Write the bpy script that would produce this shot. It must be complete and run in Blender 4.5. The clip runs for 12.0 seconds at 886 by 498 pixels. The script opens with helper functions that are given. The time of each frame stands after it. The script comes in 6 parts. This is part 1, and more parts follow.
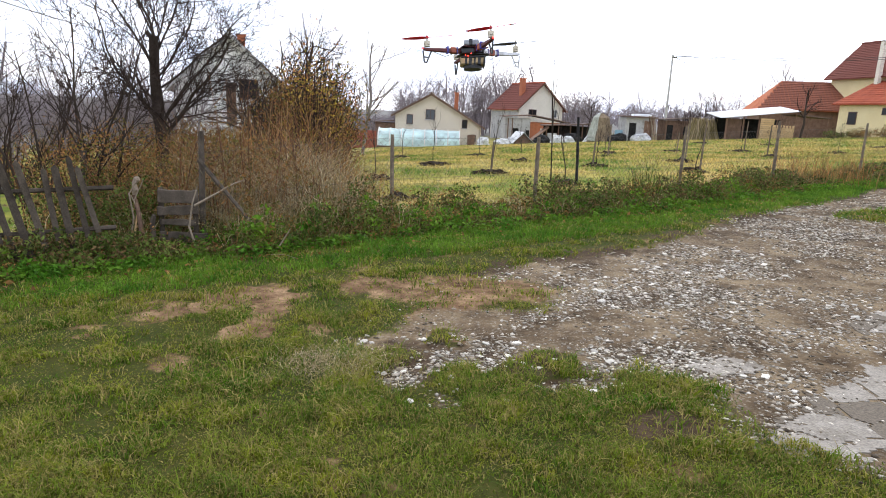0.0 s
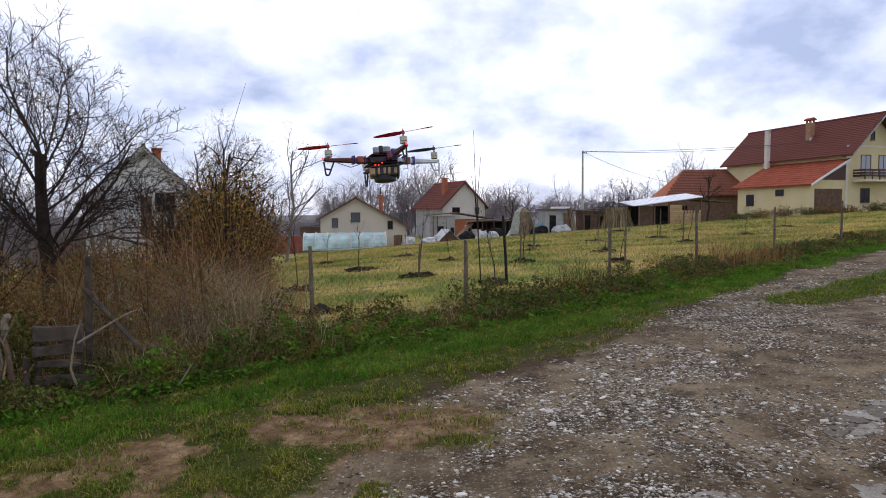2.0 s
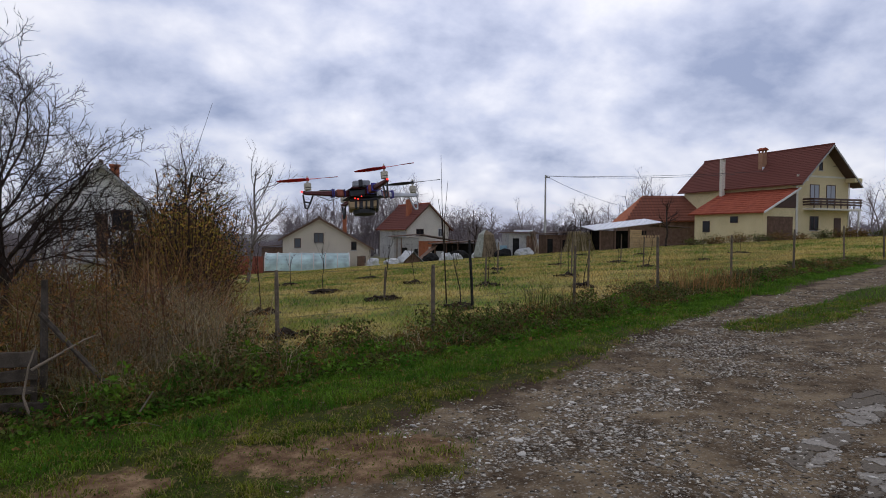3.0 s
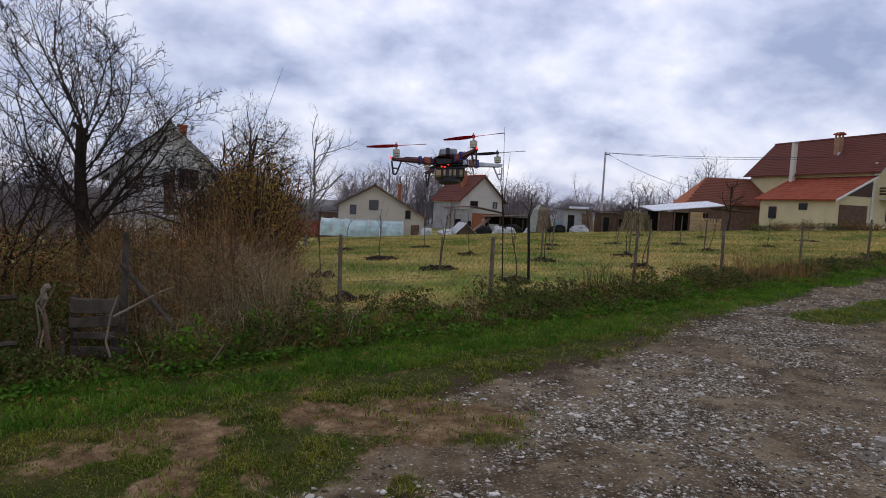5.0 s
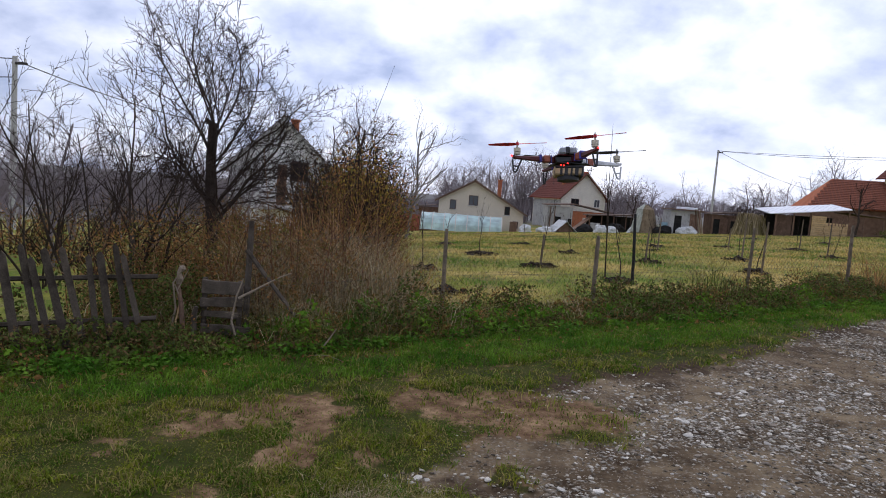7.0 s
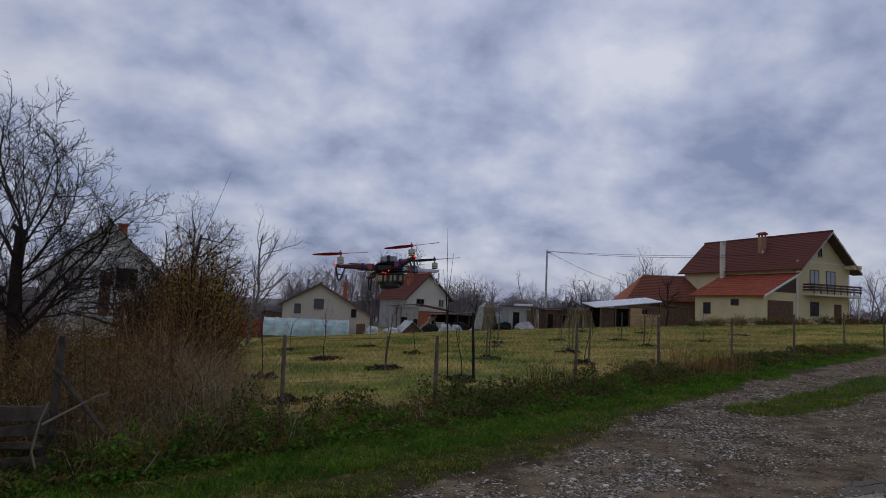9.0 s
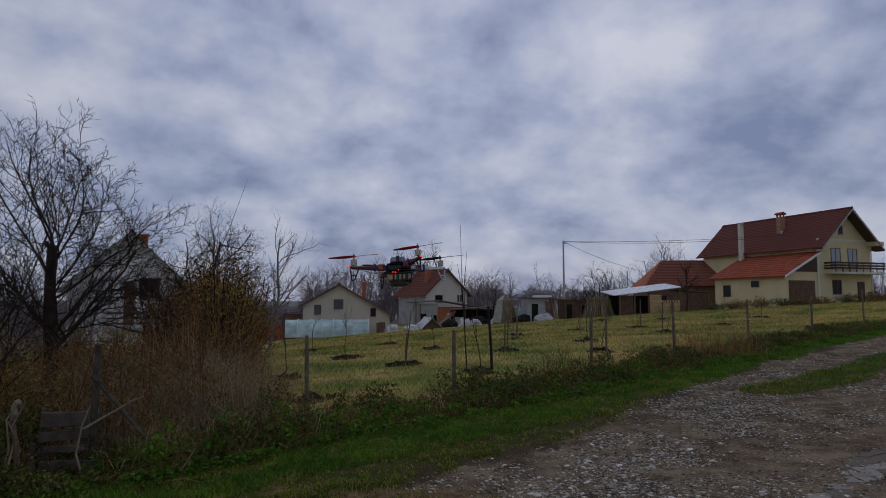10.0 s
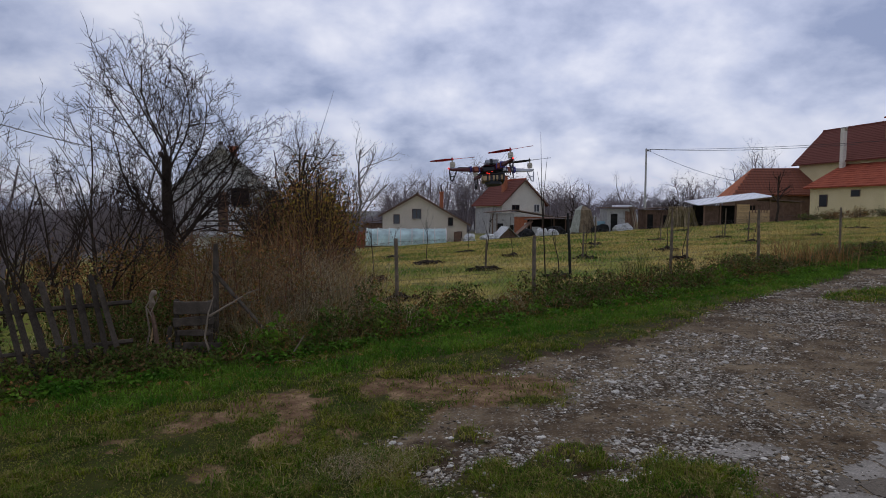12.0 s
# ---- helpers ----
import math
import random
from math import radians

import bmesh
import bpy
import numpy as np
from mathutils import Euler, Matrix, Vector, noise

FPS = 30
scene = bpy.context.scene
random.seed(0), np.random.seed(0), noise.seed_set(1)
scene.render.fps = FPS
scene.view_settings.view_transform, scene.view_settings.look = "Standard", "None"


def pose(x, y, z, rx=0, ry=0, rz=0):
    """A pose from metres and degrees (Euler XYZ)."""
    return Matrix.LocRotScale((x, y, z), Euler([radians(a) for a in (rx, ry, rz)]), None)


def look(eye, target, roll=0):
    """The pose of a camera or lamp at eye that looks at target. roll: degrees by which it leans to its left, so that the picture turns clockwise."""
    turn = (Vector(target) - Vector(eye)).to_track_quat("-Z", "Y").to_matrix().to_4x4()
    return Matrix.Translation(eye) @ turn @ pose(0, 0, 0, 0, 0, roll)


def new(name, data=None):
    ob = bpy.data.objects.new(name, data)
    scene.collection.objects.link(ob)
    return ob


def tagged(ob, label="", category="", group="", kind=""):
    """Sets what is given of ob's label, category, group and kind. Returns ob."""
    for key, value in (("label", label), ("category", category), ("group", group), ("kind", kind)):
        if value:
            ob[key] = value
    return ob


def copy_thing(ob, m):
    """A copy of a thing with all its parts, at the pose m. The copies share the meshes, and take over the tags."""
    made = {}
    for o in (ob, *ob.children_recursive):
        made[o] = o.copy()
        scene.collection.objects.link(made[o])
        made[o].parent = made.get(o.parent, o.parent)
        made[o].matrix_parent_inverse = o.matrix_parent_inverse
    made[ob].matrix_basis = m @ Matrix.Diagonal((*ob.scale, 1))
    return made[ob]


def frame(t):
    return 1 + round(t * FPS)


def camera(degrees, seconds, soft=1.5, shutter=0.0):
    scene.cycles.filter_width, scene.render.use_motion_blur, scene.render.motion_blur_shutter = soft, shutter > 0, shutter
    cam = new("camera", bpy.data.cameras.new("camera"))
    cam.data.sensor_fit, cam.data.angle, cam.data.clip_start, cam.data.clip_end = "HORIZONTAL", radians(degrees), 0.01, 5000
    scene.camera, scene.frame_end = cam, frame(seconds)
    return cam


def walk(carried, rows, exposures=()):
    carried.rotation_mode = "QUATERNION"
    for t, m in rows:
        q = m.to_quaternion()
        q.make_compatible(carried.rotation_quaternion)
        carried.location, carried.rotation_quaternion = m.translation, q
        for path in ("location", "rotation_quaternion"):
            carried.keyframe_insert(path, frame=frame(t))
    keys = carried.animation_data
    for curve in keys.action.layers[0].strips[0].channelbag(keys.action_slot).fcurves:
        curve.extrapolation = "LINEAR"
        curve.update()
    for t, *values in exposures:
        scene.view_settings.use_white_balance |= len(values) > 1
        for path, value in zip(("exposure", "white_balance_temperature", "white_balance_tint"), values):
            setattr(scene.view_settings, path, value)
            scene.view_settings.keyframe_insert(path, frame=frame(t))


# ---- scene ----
cam = camera(69.8, 12.0, soft=0.95)
PATH = [
    (0, (0.053, -0.266, 1.525), (0.034, 1.689, 1.102), 2.6),
    (0.5, (0.018, -0.174, 1.539), (0.141, 1.793, 1.2), 0.9),
    (1, (0.033, -0.023, 1.545), (0.071, 1.956, 1.259), 1.2),
    (1.5, (0.13, 0.176, 1.564), (0.167, 2.166, 1.368), -0.3),
    (2, (0.106, 0.306, 1.597), (0.299, 2.293, 1.483), -0.4),
    (2.5, (0.052, 0.347, 1.624), (0.334, 2.325, 1.545), -0.8),
    (3, (0.045, 0.304, 1.649), (0.353, 2.279, 1.602), 0.4),
    (3.2, (0.052, 0.312, 1.649), (0.277, 2.298, 1.581), 1.8),
    (4.8, (-0.07, 0.305, 1.644), (0.128, 2.29, 1.505), 3.7),
    (5, (-0.079, 0.298, 1.637), (0.07, 2.288, 1.497), 3.1),
    (5.5, (-0.086, 0.269, 1.627), (0.068, 2.256, 1.459), 3.4),
    (6, (-0.107, 0.248, 1.621), (-0.007, 2.229, 1.36), 4.7),
    (6.5, (-0.149, 0.222, 1.627), (-0.254, 2.207, 1.402), 4.8),
    (7, (-0.16, 0.206, 1.634), (-0.315, 2.192, 1.461), 4.4),
    (7.5, (-0.114, 0.22, 1.631), (-0.01, 2.213, 1.504), 4.9),
    (7.7, (-0.107, 0.223, 1.643), (0.038, 2.217, 1.586), 5.1),
    (9.3, (-0.046, 0.029, 1.669), (0.264, 1.997, 1.848), 2.4),
    (9.5, (-0.031, -0.022, 1.676), (0.26, 1.949, 1.852), 2.2),
    (10, (-0.052, -0.169, 1.655), (0.197, 1.81, 1.815), 0.1),
    (10.5, (-0.137, -0.367, 1.645), (-0.082, 1.629, 1.751), 2.2),
    (11, (-0.188, -0.51, 1.636), (-0.051, 1.484, 1.597), 0.6),
    (11.5, (-0.18, -0.514, 1.632), (-0.116, 1.485, 1.645), -0.5),
    (12, (-0.162, -0.511, 1.594), (-0.15, 1.485, 1.471), 0.2),
]
EXPOSURES = [(0.0, 1.05, 6500, 10), (0.5, 0.75, 6400, 11), (1.0, 0.6, 6350, 11), (1.5, 0.3, 6350, 13), (2.0, 0.03, 6300, 14), (2.5, -0.33, 6300, 14), (3.2, -0.53, 6250, 14), (5.0, -0.43, 6200, 15), (6.0, -0.12, 6200, 15),
             (7.0, -0.02, 6150, 15), (7.7, -0.22, 6150, 15), (9.5, -1.3, 5900, 15), (10.5, -1.3, 5900, 15), (11.5, -0.92, 6050, 15), (12.0, -0.72, 6100, 15)]
walk(cam, [(t, look(eye, target, roll)) for t, eye, target, roll in PATH], EXPOSURES)


# ---- world and light ----
world = bpy.data.worlds.new("world")
scene.world = world
world.use_nodes = True
wn, wl = world.node_tree.nodes, world.node_tree.links
wn.clear()


def wnode(kind, **values):
    n = wn.new(kind)
    for key, value in values.items():
        n.inputs[key].default_value = value
    return n


SUN_DIR = Vector((0.16, 0.74, 0.62)).normalized()
sky = wn.new("ShaderNodeTexSky")
sky.sky_type = "NISHITA"
sky.sun_disc = False
sky.sun_elevation = math.asin(SUN_DIR.z)
sky.sun_rotation = math.atan2(SUN_DIR.x, SUN_DIR.y)
coord = wn.new("ShaderNodeTexCoord")
sep = wn.new("ShaderNodeSeparateXYZ")
wl.new(coord.outputs["Generated"], sep.inputs[0])
up = wnode("ShaderNodeMath")
up.operation = "MAXIMUM"
up.inputs[1].default_value = 0.0
wl.new(sep.outputs["Z"], up.inputs[0])
lift = wnode("ShaderNodeMath")
lift.operation = "ADD"
lift.inputs[1].default_value = 0.5
wl.new(up.outputs[0], lift.inputs[0])
plane = wn.new("ShaderNodeVectorMath")
plane.operation = "DIVIDE"
flat = wn.new("ShaderNodeCombineXYZ")
wl.new(sep.outputs["X"], flat.inputs["X"])
wl.new(sep.outputs["Y"], flat.inputs["Y"])
spread = wn.new("ShaderNodeCombineXYZ")
for k in range(3):
    wl.new(lift.outputs[0], spread.inputs[k])
wl.new(flat.outputs[0], plane.inputs[0])
wl.new(spread.outputs[0], plane.inputs[1])
big = wnode("ShaderNodeTexNoise", Scale=3.2, Detail=8.0, Roughness=0.5, Distortion=0.15)
wl.new(plane.outputs[0], big.inputs["Vector"])
fine = wnode("ShaderNodeTexNoise", Scale=7.5, Detail=6.0, Roughness=0.55, Distortion=0.1)
wl.new(plane.outputs[0], fine.inputs["Vector"])
both = wnode("ShaderNodeMath")
both.operation = "MULTIPLY_ADD"
both.inputs[1].default_value = 0.42
wl.new(fine.outputs["Fac"], both.inputs[0])
wl.new(big.outputs["Fac"], both.inputs[2])
ramp = wn.new("ShaderNodeValToRGB")
ramp.color_ramp.elements[0].position, ramp.color_ramp.elements[0].color = 0.51, (0.31, 0.37, 0.53, 1)
ramp.color_ramp.elements[1].position, ramp.color_ramp.elements[1].color = 0.90, (0.96, 0.965, 0.99, 1)
mid = ramp.color_ramp.elements.new(0.68)
mid.color = (0.585, 0.635, 0.775, 1)
wl.new(both.outputs[0], ramp.inputs[0])
# the veil of cloud is brightest round the hidden sun
toward = wn.new("ShaderNodeVectorMath")
toward.operation = "DOT_PRODUCT"
toward.inputs[1].default_value = SUN_DIR
wl.new(coord.outputs["Generated"], toward.inputs[0])
halo = wnode("ShaderNodeMapRange")
halo.inputs["From Min"].default_value, halo.inputs["From Max"].default_value = 0.45, 1.0
halo.inputs["To Min"].default_value, halo.inputs["To Max"].default_value = 1.17, 1.6
wl.new(toward.outputs["Value"], halo.inputs["Value"])
cloud = wnode("ShaderNodeBackground")
wl.new(ramp.outputs[0], cloud.inputs["Color"])
wl.new(halo.outputs[0], cloud.inputs["Strength"])
clear = wnode("ShaderNodeBackground", Strength=0.10)
wl.new(sky.outputs[0], clear.inputs["Color"])
blend = wnode("ShaderNodeMixShader", Fac=0.88)
wl.new(clear.outputs[0], blend.inputs[1])
wl.new(cloud.outputs[0], blend.inputs[2])
wout = wn.new("ShaderNodeOutputWorld")
wl.new(blend.outputs[0], wout.inputs["Surface"])

sun = new("sun", bpy.data.lights.new("sun", "SUN"))
sun.data.energy, sun.data.angle, sun.data.color = 0.5, radians(45), (1.0, 0.91, 0.76)
sun.rotation_euler = (-SUN_DIR).to_track_quat("-Z", "Y").to_euler()


# ---- materials ----
def mat(name, a, b, size=0.3, rough=0.85, bump=0.3, grain=0.02, c=None, metal=0.0, contrast=0.22, random_value=0.0, island=False, through_light=0.0):
    """A noise-broken surface: colours a and b by patches of that size in metres, c as specks, a finer grain in value and relief."""
    m = bpy.data.materials.new(name)
    m.use_nodes = True
    n, l = m.node_tree.nodes, m.node_tree.links
    p = n["Principled BSDF"]
    p.inputs["Roughness"].default_value, p.inputs["Metallic"].default_value = rough, metal
    p.inputs["Specular IOR Level"].default_value = 0.12 if rough > 0.65 else 0.5
    co = n.new("ShaderNodeTexCoord")
    big_noise = n.new("ShaderNodeTexNoise")
    big_noise.inputs["Scale"].default_value, big_noise.inputs["Detail"].default_value = 1 / size, 6
    l.new(co.outputs["Object"], big_noise.inputs["Vector"])
    r = n.new("ShaderNodeValToRGB")
    r.color_ramp.elements[0].position, r.color_ramp.elements[1].position = 0.5 - contrast, 0.5 + contrast
    r.color_ramp.elements[0].color, r.color_ramp.elements[1].color = (*a, 1), (*b, 1)
    l.new(big_noise.outputs["Fac"], r.inputs[0])
    small = n.new("ShaderNodeTexNoise")
    small.inputs["Scale"].default_value, small.inputs["Detail"].default_value = 1 / grain, 4
    l.new(co.outputs["Object"], small.inputs["Vector"])
    hsv = n.new("ShaderNodeHueSaturation")
    val = n.new("ShaderNodeMapRange")
    val.inputs["From Min"].default_value, val.inputs["From Max"].default_value = 0.3, 0.7
    val.inputs["To Min"].default_value, val.inputs["To Max"].default_value = 0.72, 1.28
    l.new(small.outputs["Fac"], val.inputs["Value"])
    value = val.outputs[0]
    if random_value:
        if island:
            src = n.new("ShaderNodeNewGeometry").outputs["Random Per Island"]
        else:
            src = n.new("ShaderNodeObjectInfo").outputs["Random"]
        span = n.new("ShaderNodeMapRange")
        span.inputs["To Min"].default_value, span.inputs["To Max"].default_value = 1 - random_value, 1 + random_value
        l.new(src, span.inputs["Value"])
        mul = n.new("ShaderNodeMath")
        mul.operation = "MULTIPLY"
        l.new(span.outputs[0], mul.inputs[0])
        l.new(value, mul.inputs[1])
        value = mul.outputs[0]
        if c:
            pick = n.new("ShaderNodeMath")
            pick.operation = "GREATER_THAN"
            pick.inputs[1].default_value = 0.62
            scr = n.new("ShaderNodeMath")
            scr.operation = "FRACT"
            big7 = n.new("ShaderNodeMath")
            big7.operation = "MULTIPLY"
            big7.inputs[1].default_value = 17.3
            l.new(src, big7.inputs[0])
            l.new(big7.outputs[0], scr.inputs[0])
            l.new(scr.outputs[0], pick.inputs[0])
            mixc = n.new("ShaderNodeMixRGB")
            mixc.inputs[2].default_value = (*c, 1)
            l.new(pick.outputs[0], mixc.inputs[0])
            l.new(r.outputs[0], mixc.inputs[1])
            l.new(mixc.outputs[0], hsv.inputs["Color"])
        else:
            l.new(r.outputs[0], hsv.inputs["Color"])
    elif c:
        spot = n.new("ShaderNodeTexNoise")
        spot.inputs["Scale"].default_value, spot.inputs["Detail"].default_value = 3.7 / size, 5
        l.new(co.outputs["Object"], spot.inputs["Vector"])
        sr = n.new("ShaderNodeValToRGB")
        sr.color_ramp.elements[0].position, sr.color_ramp.elements[1].position = 0.56, 0.66
        l.new(spot.outputs["Fac"], sr.inputs[0])
        mixc = n.new("ShaderNodeMixRGB")
        mixc.inputs[2].default_value = (*c, 1)
        l.new(sr.outputs[0], mixc.inputs[0])
        l.new(r.outputs[0], mixc.inputs[1])
        l.new(mixc.outputs[0], hsv.inputs["Color"])
    else:
        l.new(r.outputs[0], hsv.inputs["Color"])
    l.new(value, hsv.inputs["Value"])
    l.new(hsv.outputs[0], p.inputs["Base Color"])
    if bump:
        bm = n.new("ShaderNodeBump")
        bm.inputs["Strength"].default_value, bm.inputs["Distance"].default_value = bump, grain * 0.5
        l.new(small.outputs["Fac"], bm.inputs["Height"])
        l.new(bm.outputs[0], p.inputs["Normal"])
    if through_light:
        tr = n.new("ShaderNodeBsdfTranslucent")
        l.new(hsv.outputs[0], tr.inputs["Color"])
        mx = n.new("ShaderNodeMixShader")
        mx.inputs[0].default_value = through_light
        l.new(p.outputs[0], mx.inputs[1])
        l.new(tr.outputs[0], mx.inputs[2])
        l.new(mx.outputs[0], n["Material Output"].inputs["Surface"])
    return m


M = {
    "bark": mat("bark", (0.03, 0.022, 0.017), (0.07, 0.052, 0.04), 0.12, 0.95, 0.8, 0.012),
    "twig": mat("twig", (0.022, 0.015, 0.012), (0.055, 0.037, 0.029), 0.5, 0.9, 0.0),
    # distance haze is painted in: paler and greyer than the near twigs
    "hazed_twig": mat("hazed_twig", (0.19, 0.16, 0.165), (0.27, 0.23, 0.235), 3, 0.95, 0.0),
    "birch_twig": mat("birch_twig", (0.14, 0.12, 0.11), (0.22, 0.19, 0.17), 1.0, 0.9, 0.0),
    "old_wood": mat("old_wood", (0.042, 0.033, 0.025), (0.125, 0.10, 0.077), 0.10, 0.95, 0.6, 0.008, random_value=0.25),
    "pale_wood": mat("pale_wood", (0.22, 0.17, 0.12), (0.34, 0.27, 0.2), 0.15, 0.9, 0.4, 0.008),
    "post_wood": mat("post_wood", (0.10, 0.077, 0.055), (0.235, 0.185, 0.135), 0.08, 0.95, 0.6, 0.008, random_value=0.2),
    "black_post": mat("black_post", (0.015, 0.015, 0.016), (0.035, 0.033, 0.032), 0.2, 0.7, 0.3),
    "grass": mat("grass", (0.07, 0.145, 0.006), (0.22, 0.235, 0.02), 0.3, 0.7, 0.0, c=(0.31, 0.25, 0.085), random_value=0.45, contrast=0.11, island=True, through_light=0.35),
    "turf": mat("turf", (0.07, 0.13, 0.010), (0.20, 0.245, 0.026), 0.35, 0.7, 0.0, c=(0.24, 0.20, 0.06), random_value=0.45, contrast=0.13, island=True, through_light=0.35),
    "verge_grass": mat("verge_grass", (0.058, 0.155, 0.010), (0.155, 0.265, 0.024), 0.4, 0.7, 0.0, random_value=0.4, contrast=0.13, island=True, through_light=0.35),
    "field_grass": mat("field_grass", (0.10, 0.20, 0.015), (0.60, 0.43, 0.13), 2.6, 0.8, 0.0, c=(0.40, 0.31, 0.11), random_value=0.4, contrast=0.075, island=True, through_light=0.3),
    "dry_grass": mat("dry_grass", (0.11, 0.14, 0.028), (0.32, 0.28, 0.10), 0.5, 0.85, 0.0, c=(0.07, 0.10, 0.018), random_value=0.5, island=True, through_light=0.3),
    "pale_stone": mat("pale_stone", (0.44, 0.395, 0.33), (0.74, 0.70, 0.62), 0.05, 0.9, 0.3, 0.01, c=(0.25, 0.205, 0.15), random_value=0.35, island=True),
    "cane": mat("cane", (0.08, 0.038, 0.024), (0.22, 0.10, 0.05), 0.5, 0.9, 0.0, c=(0.32, 0.20, 0.10), random_value=0.35, island=True),
    "straw": mat("straw", (0.40, 0.31, 0.18), (0.60, 0.49, 0.32), 0.6, 0.9, 0.0, c=(0.26, 0.21, 0.09), random_value=0.35, island=True, through_light=0.25),
    "rust_weed": mat("rust_weed", (0.33, 0.14, 0.05), (0.50, 0.27, 0.11), 0.5, 0.9, 0.0, c=(0.20, 0.15, 0.05), random_value=0.4, island=True, through_light=0.25),
    "leaf_green": mat("leaf_green", (0.05, 0.085, 0.014), (0.15, 0.185, 0.04), 0.4, 0.7, 0.0, c=(0.15, 0.095, 0.04), random_value=0.6, island=True, through_light=0.3),
    "leaf_yellow": mat("leaf_yellow", (0.22, 0.14, 0.022), (0.46, 0.32, 0.04), 0.5, 0.7, 0.0, c=(0.19, 0.10, 0.035), random_value=0.5, island=True, through_light=0.35),
    "leaf_brown": mat("leaf_brown", (0.16, 0.075, 0.027), (0.37, 0.19, 0.065), 0.6, 0.8, 0.0, c=(0.15, 0.13, 0.03), random_value=0.55, island=True, through_light=0.3),
    "stone": mat("stone", (0.26, 0.22, 0.17), (0.60, 0.55, 0.46), 0.05, 0.9, 0.3, 0.01, c=(0.12, 0.095, 0.068), random_value=0.45, island=True),
    "stone_single": mat("stone_single", (0.42, 0.38, 0.32), (0.72, 0.68, 0.6), 0.05, 0.9, 0.3, 0.01, c=(0.24, 0.2, 0.155), random_value=0.3),
    "concrete": mat("concrete", (0.20, 0.175, 0.14), (0.35, 0.315, 0.265), 0.12, 0.95, 0.6, 0.012, c=(0.15, 0.125, 0.095), random_value=0.03),
    "sheet_grey": mat("sheet_grey", (0.27, 0.28, 0.23), (0.4, 0.41, 0.35), 0.5, 0.7, 0.4, 0.08),
    "soil": mat("soil", (0.018, 0.012, 0.008), (0.05, 0.034, 0.023), 0.2, 0.98, 0.9, 0.03),
    "render_cream": mat("render_cream", (0.66, 0.55, 0.31), (0.76, 0.645, 0.39), 1.5, 0.95, 0.2, 0.05),
    "render_beige": mat("render_beige", (0.55, 0.47, 0.37), (0.64, 0.55, 0.43), 1.8, 0.95, 0.2, 0.05),
    "render_white": mat("render_white", (0.78, 0.77, 0.74), (0.86, 0.85, 0.83), 1.5, 0.95, 0.2, 0.05),
    "render_pale": mat("render_pale", (0.66, 0.62, 0.52), (0.78, 0.73, 0.62), 1.8, 0.95, 0.2, 0.05),
    "render_grey": mat("render_grey", (0.36, 0.35, 0.34), (0.5, 0.49, 0.47), 1.2, 0.95, 0.3, 0.06, c=(0.27, 0.26, 0.25)),
    "brick_red": mat("brick_red", (0.38, 0.12, 0.06), (0.5, 0.19, 0.1), 0.3, 0.9, 0.4, 0.05, c=(0.3, 0.14, 0.09)),
    "brick_tan": mat("brick_tan", (0.34, 0.19, 0.11), (0.46, 0.27, 0.17), 0.3, 0.9, 0.4, 0.05, c=(0.26, 0.15, 0.1)),
    "roof_red": mat("roof_red", (0.26, 0.06, 0.033), (0.40, 0.10, 0.05), 0.7, 0.85, 0.3, 0.06, c=(0.17, 0.06, 0.045), random_value=0.05),
    "roof_orange": mat("roof_orange", (0.34, 0.10, 0.045), (0.48, 0.155, 0.07), 0.9, 0.85, 0.3, 0.06, c=(0.22, 0.085, 0.055), random_value=0.15),
    "roof_dark": mat("roof_dark", (0.11, 0.075, 0.06), (0.2, 0.14, 0.11), 0.6, 0.9, 0.3, 0.06, random_value=0.2),
    "white_metal": mat("white_metal", (0.74, 0.76, 0.8), (0.84, 0.85, 0.88), 1.0, 0.5, 0.1),
    "plank_new": mat("plank_new", (0.5, 0.33, 0.16), (0.62, 0.44, 0.24), 0.4, 0.8, 0.3, 0.03, random_value=0.18),
    "plank_brown": mat("plank_brown", (0.13, 0.08, 0.055), (0.22, 0.14, 0.1), 0.4, 0.9, 0.4, 0.03, random_value=0.25),
    # near-black: interior shade painted on openings and back walls; also dark scrap
    "shade_and_scrap": mat("shade_and_scrap", (0.012, 0.012, 0.012), (0.03, 0.028, 0.026), 0.5, 0.95, 0.2),
    "white_paint": mat("white_paint", (0.72, 0.7, 0.66), (0.8, 0.78, 0.74), 0.5, 0.6, 0.1),
    "brown_paint": mat("brown_paint", (0.06, 0.03, 0.02), (0.1, 0.05, 0.035), 0.3, 0.6, 0.2),
    "tarp": mat("tarp", (0.42, 0.42, 0.41), (0.64, 0.64, 0.62), 0.6, 0.6, 0.4, 0.1),
    "sheet_plastic": mat("sheet_plastic", (0.58, 0.75, 0.74), (0.68, 0.83, 0.82), 0.8, 0.35, 0.1, 0.9, through_light=0.35),
    "hay": mat("hay", (0.15, 0.11, 0.07), (0.26, 0.2, 0.13), 0.4, 0.98, 0.8, 0.06),
    "rust_sheet": mat("rust_sheet", (0.26, 0.07, 0.05), (0.36, 0.12, 0.08), 0.6, 0.8, 0.3),
    "pole_concrete": mat("pole_concrete", (0.4, 0.39, 0.37), (0.52, 0.51, 0.48), 0.6, 0.9, 0.2),
    "wire": mat("wire", (0.06, 0.055, 0.05), (0.12, 0.11, 0.10), 0.5, 0.7, 0.0, metal=0.3),
    "carbon": mat("carbon", (0.012, 0.012, 0.013), (0.03, 0.03, 0.032), 0.03, 0.45, 0.1, 0.06),
    "arm_red": mat("arm_red", (0.075, 0.008, 0.008), (0.12, 0.014, 0.012), 0.05, 0.4, 0.1, 0.06),
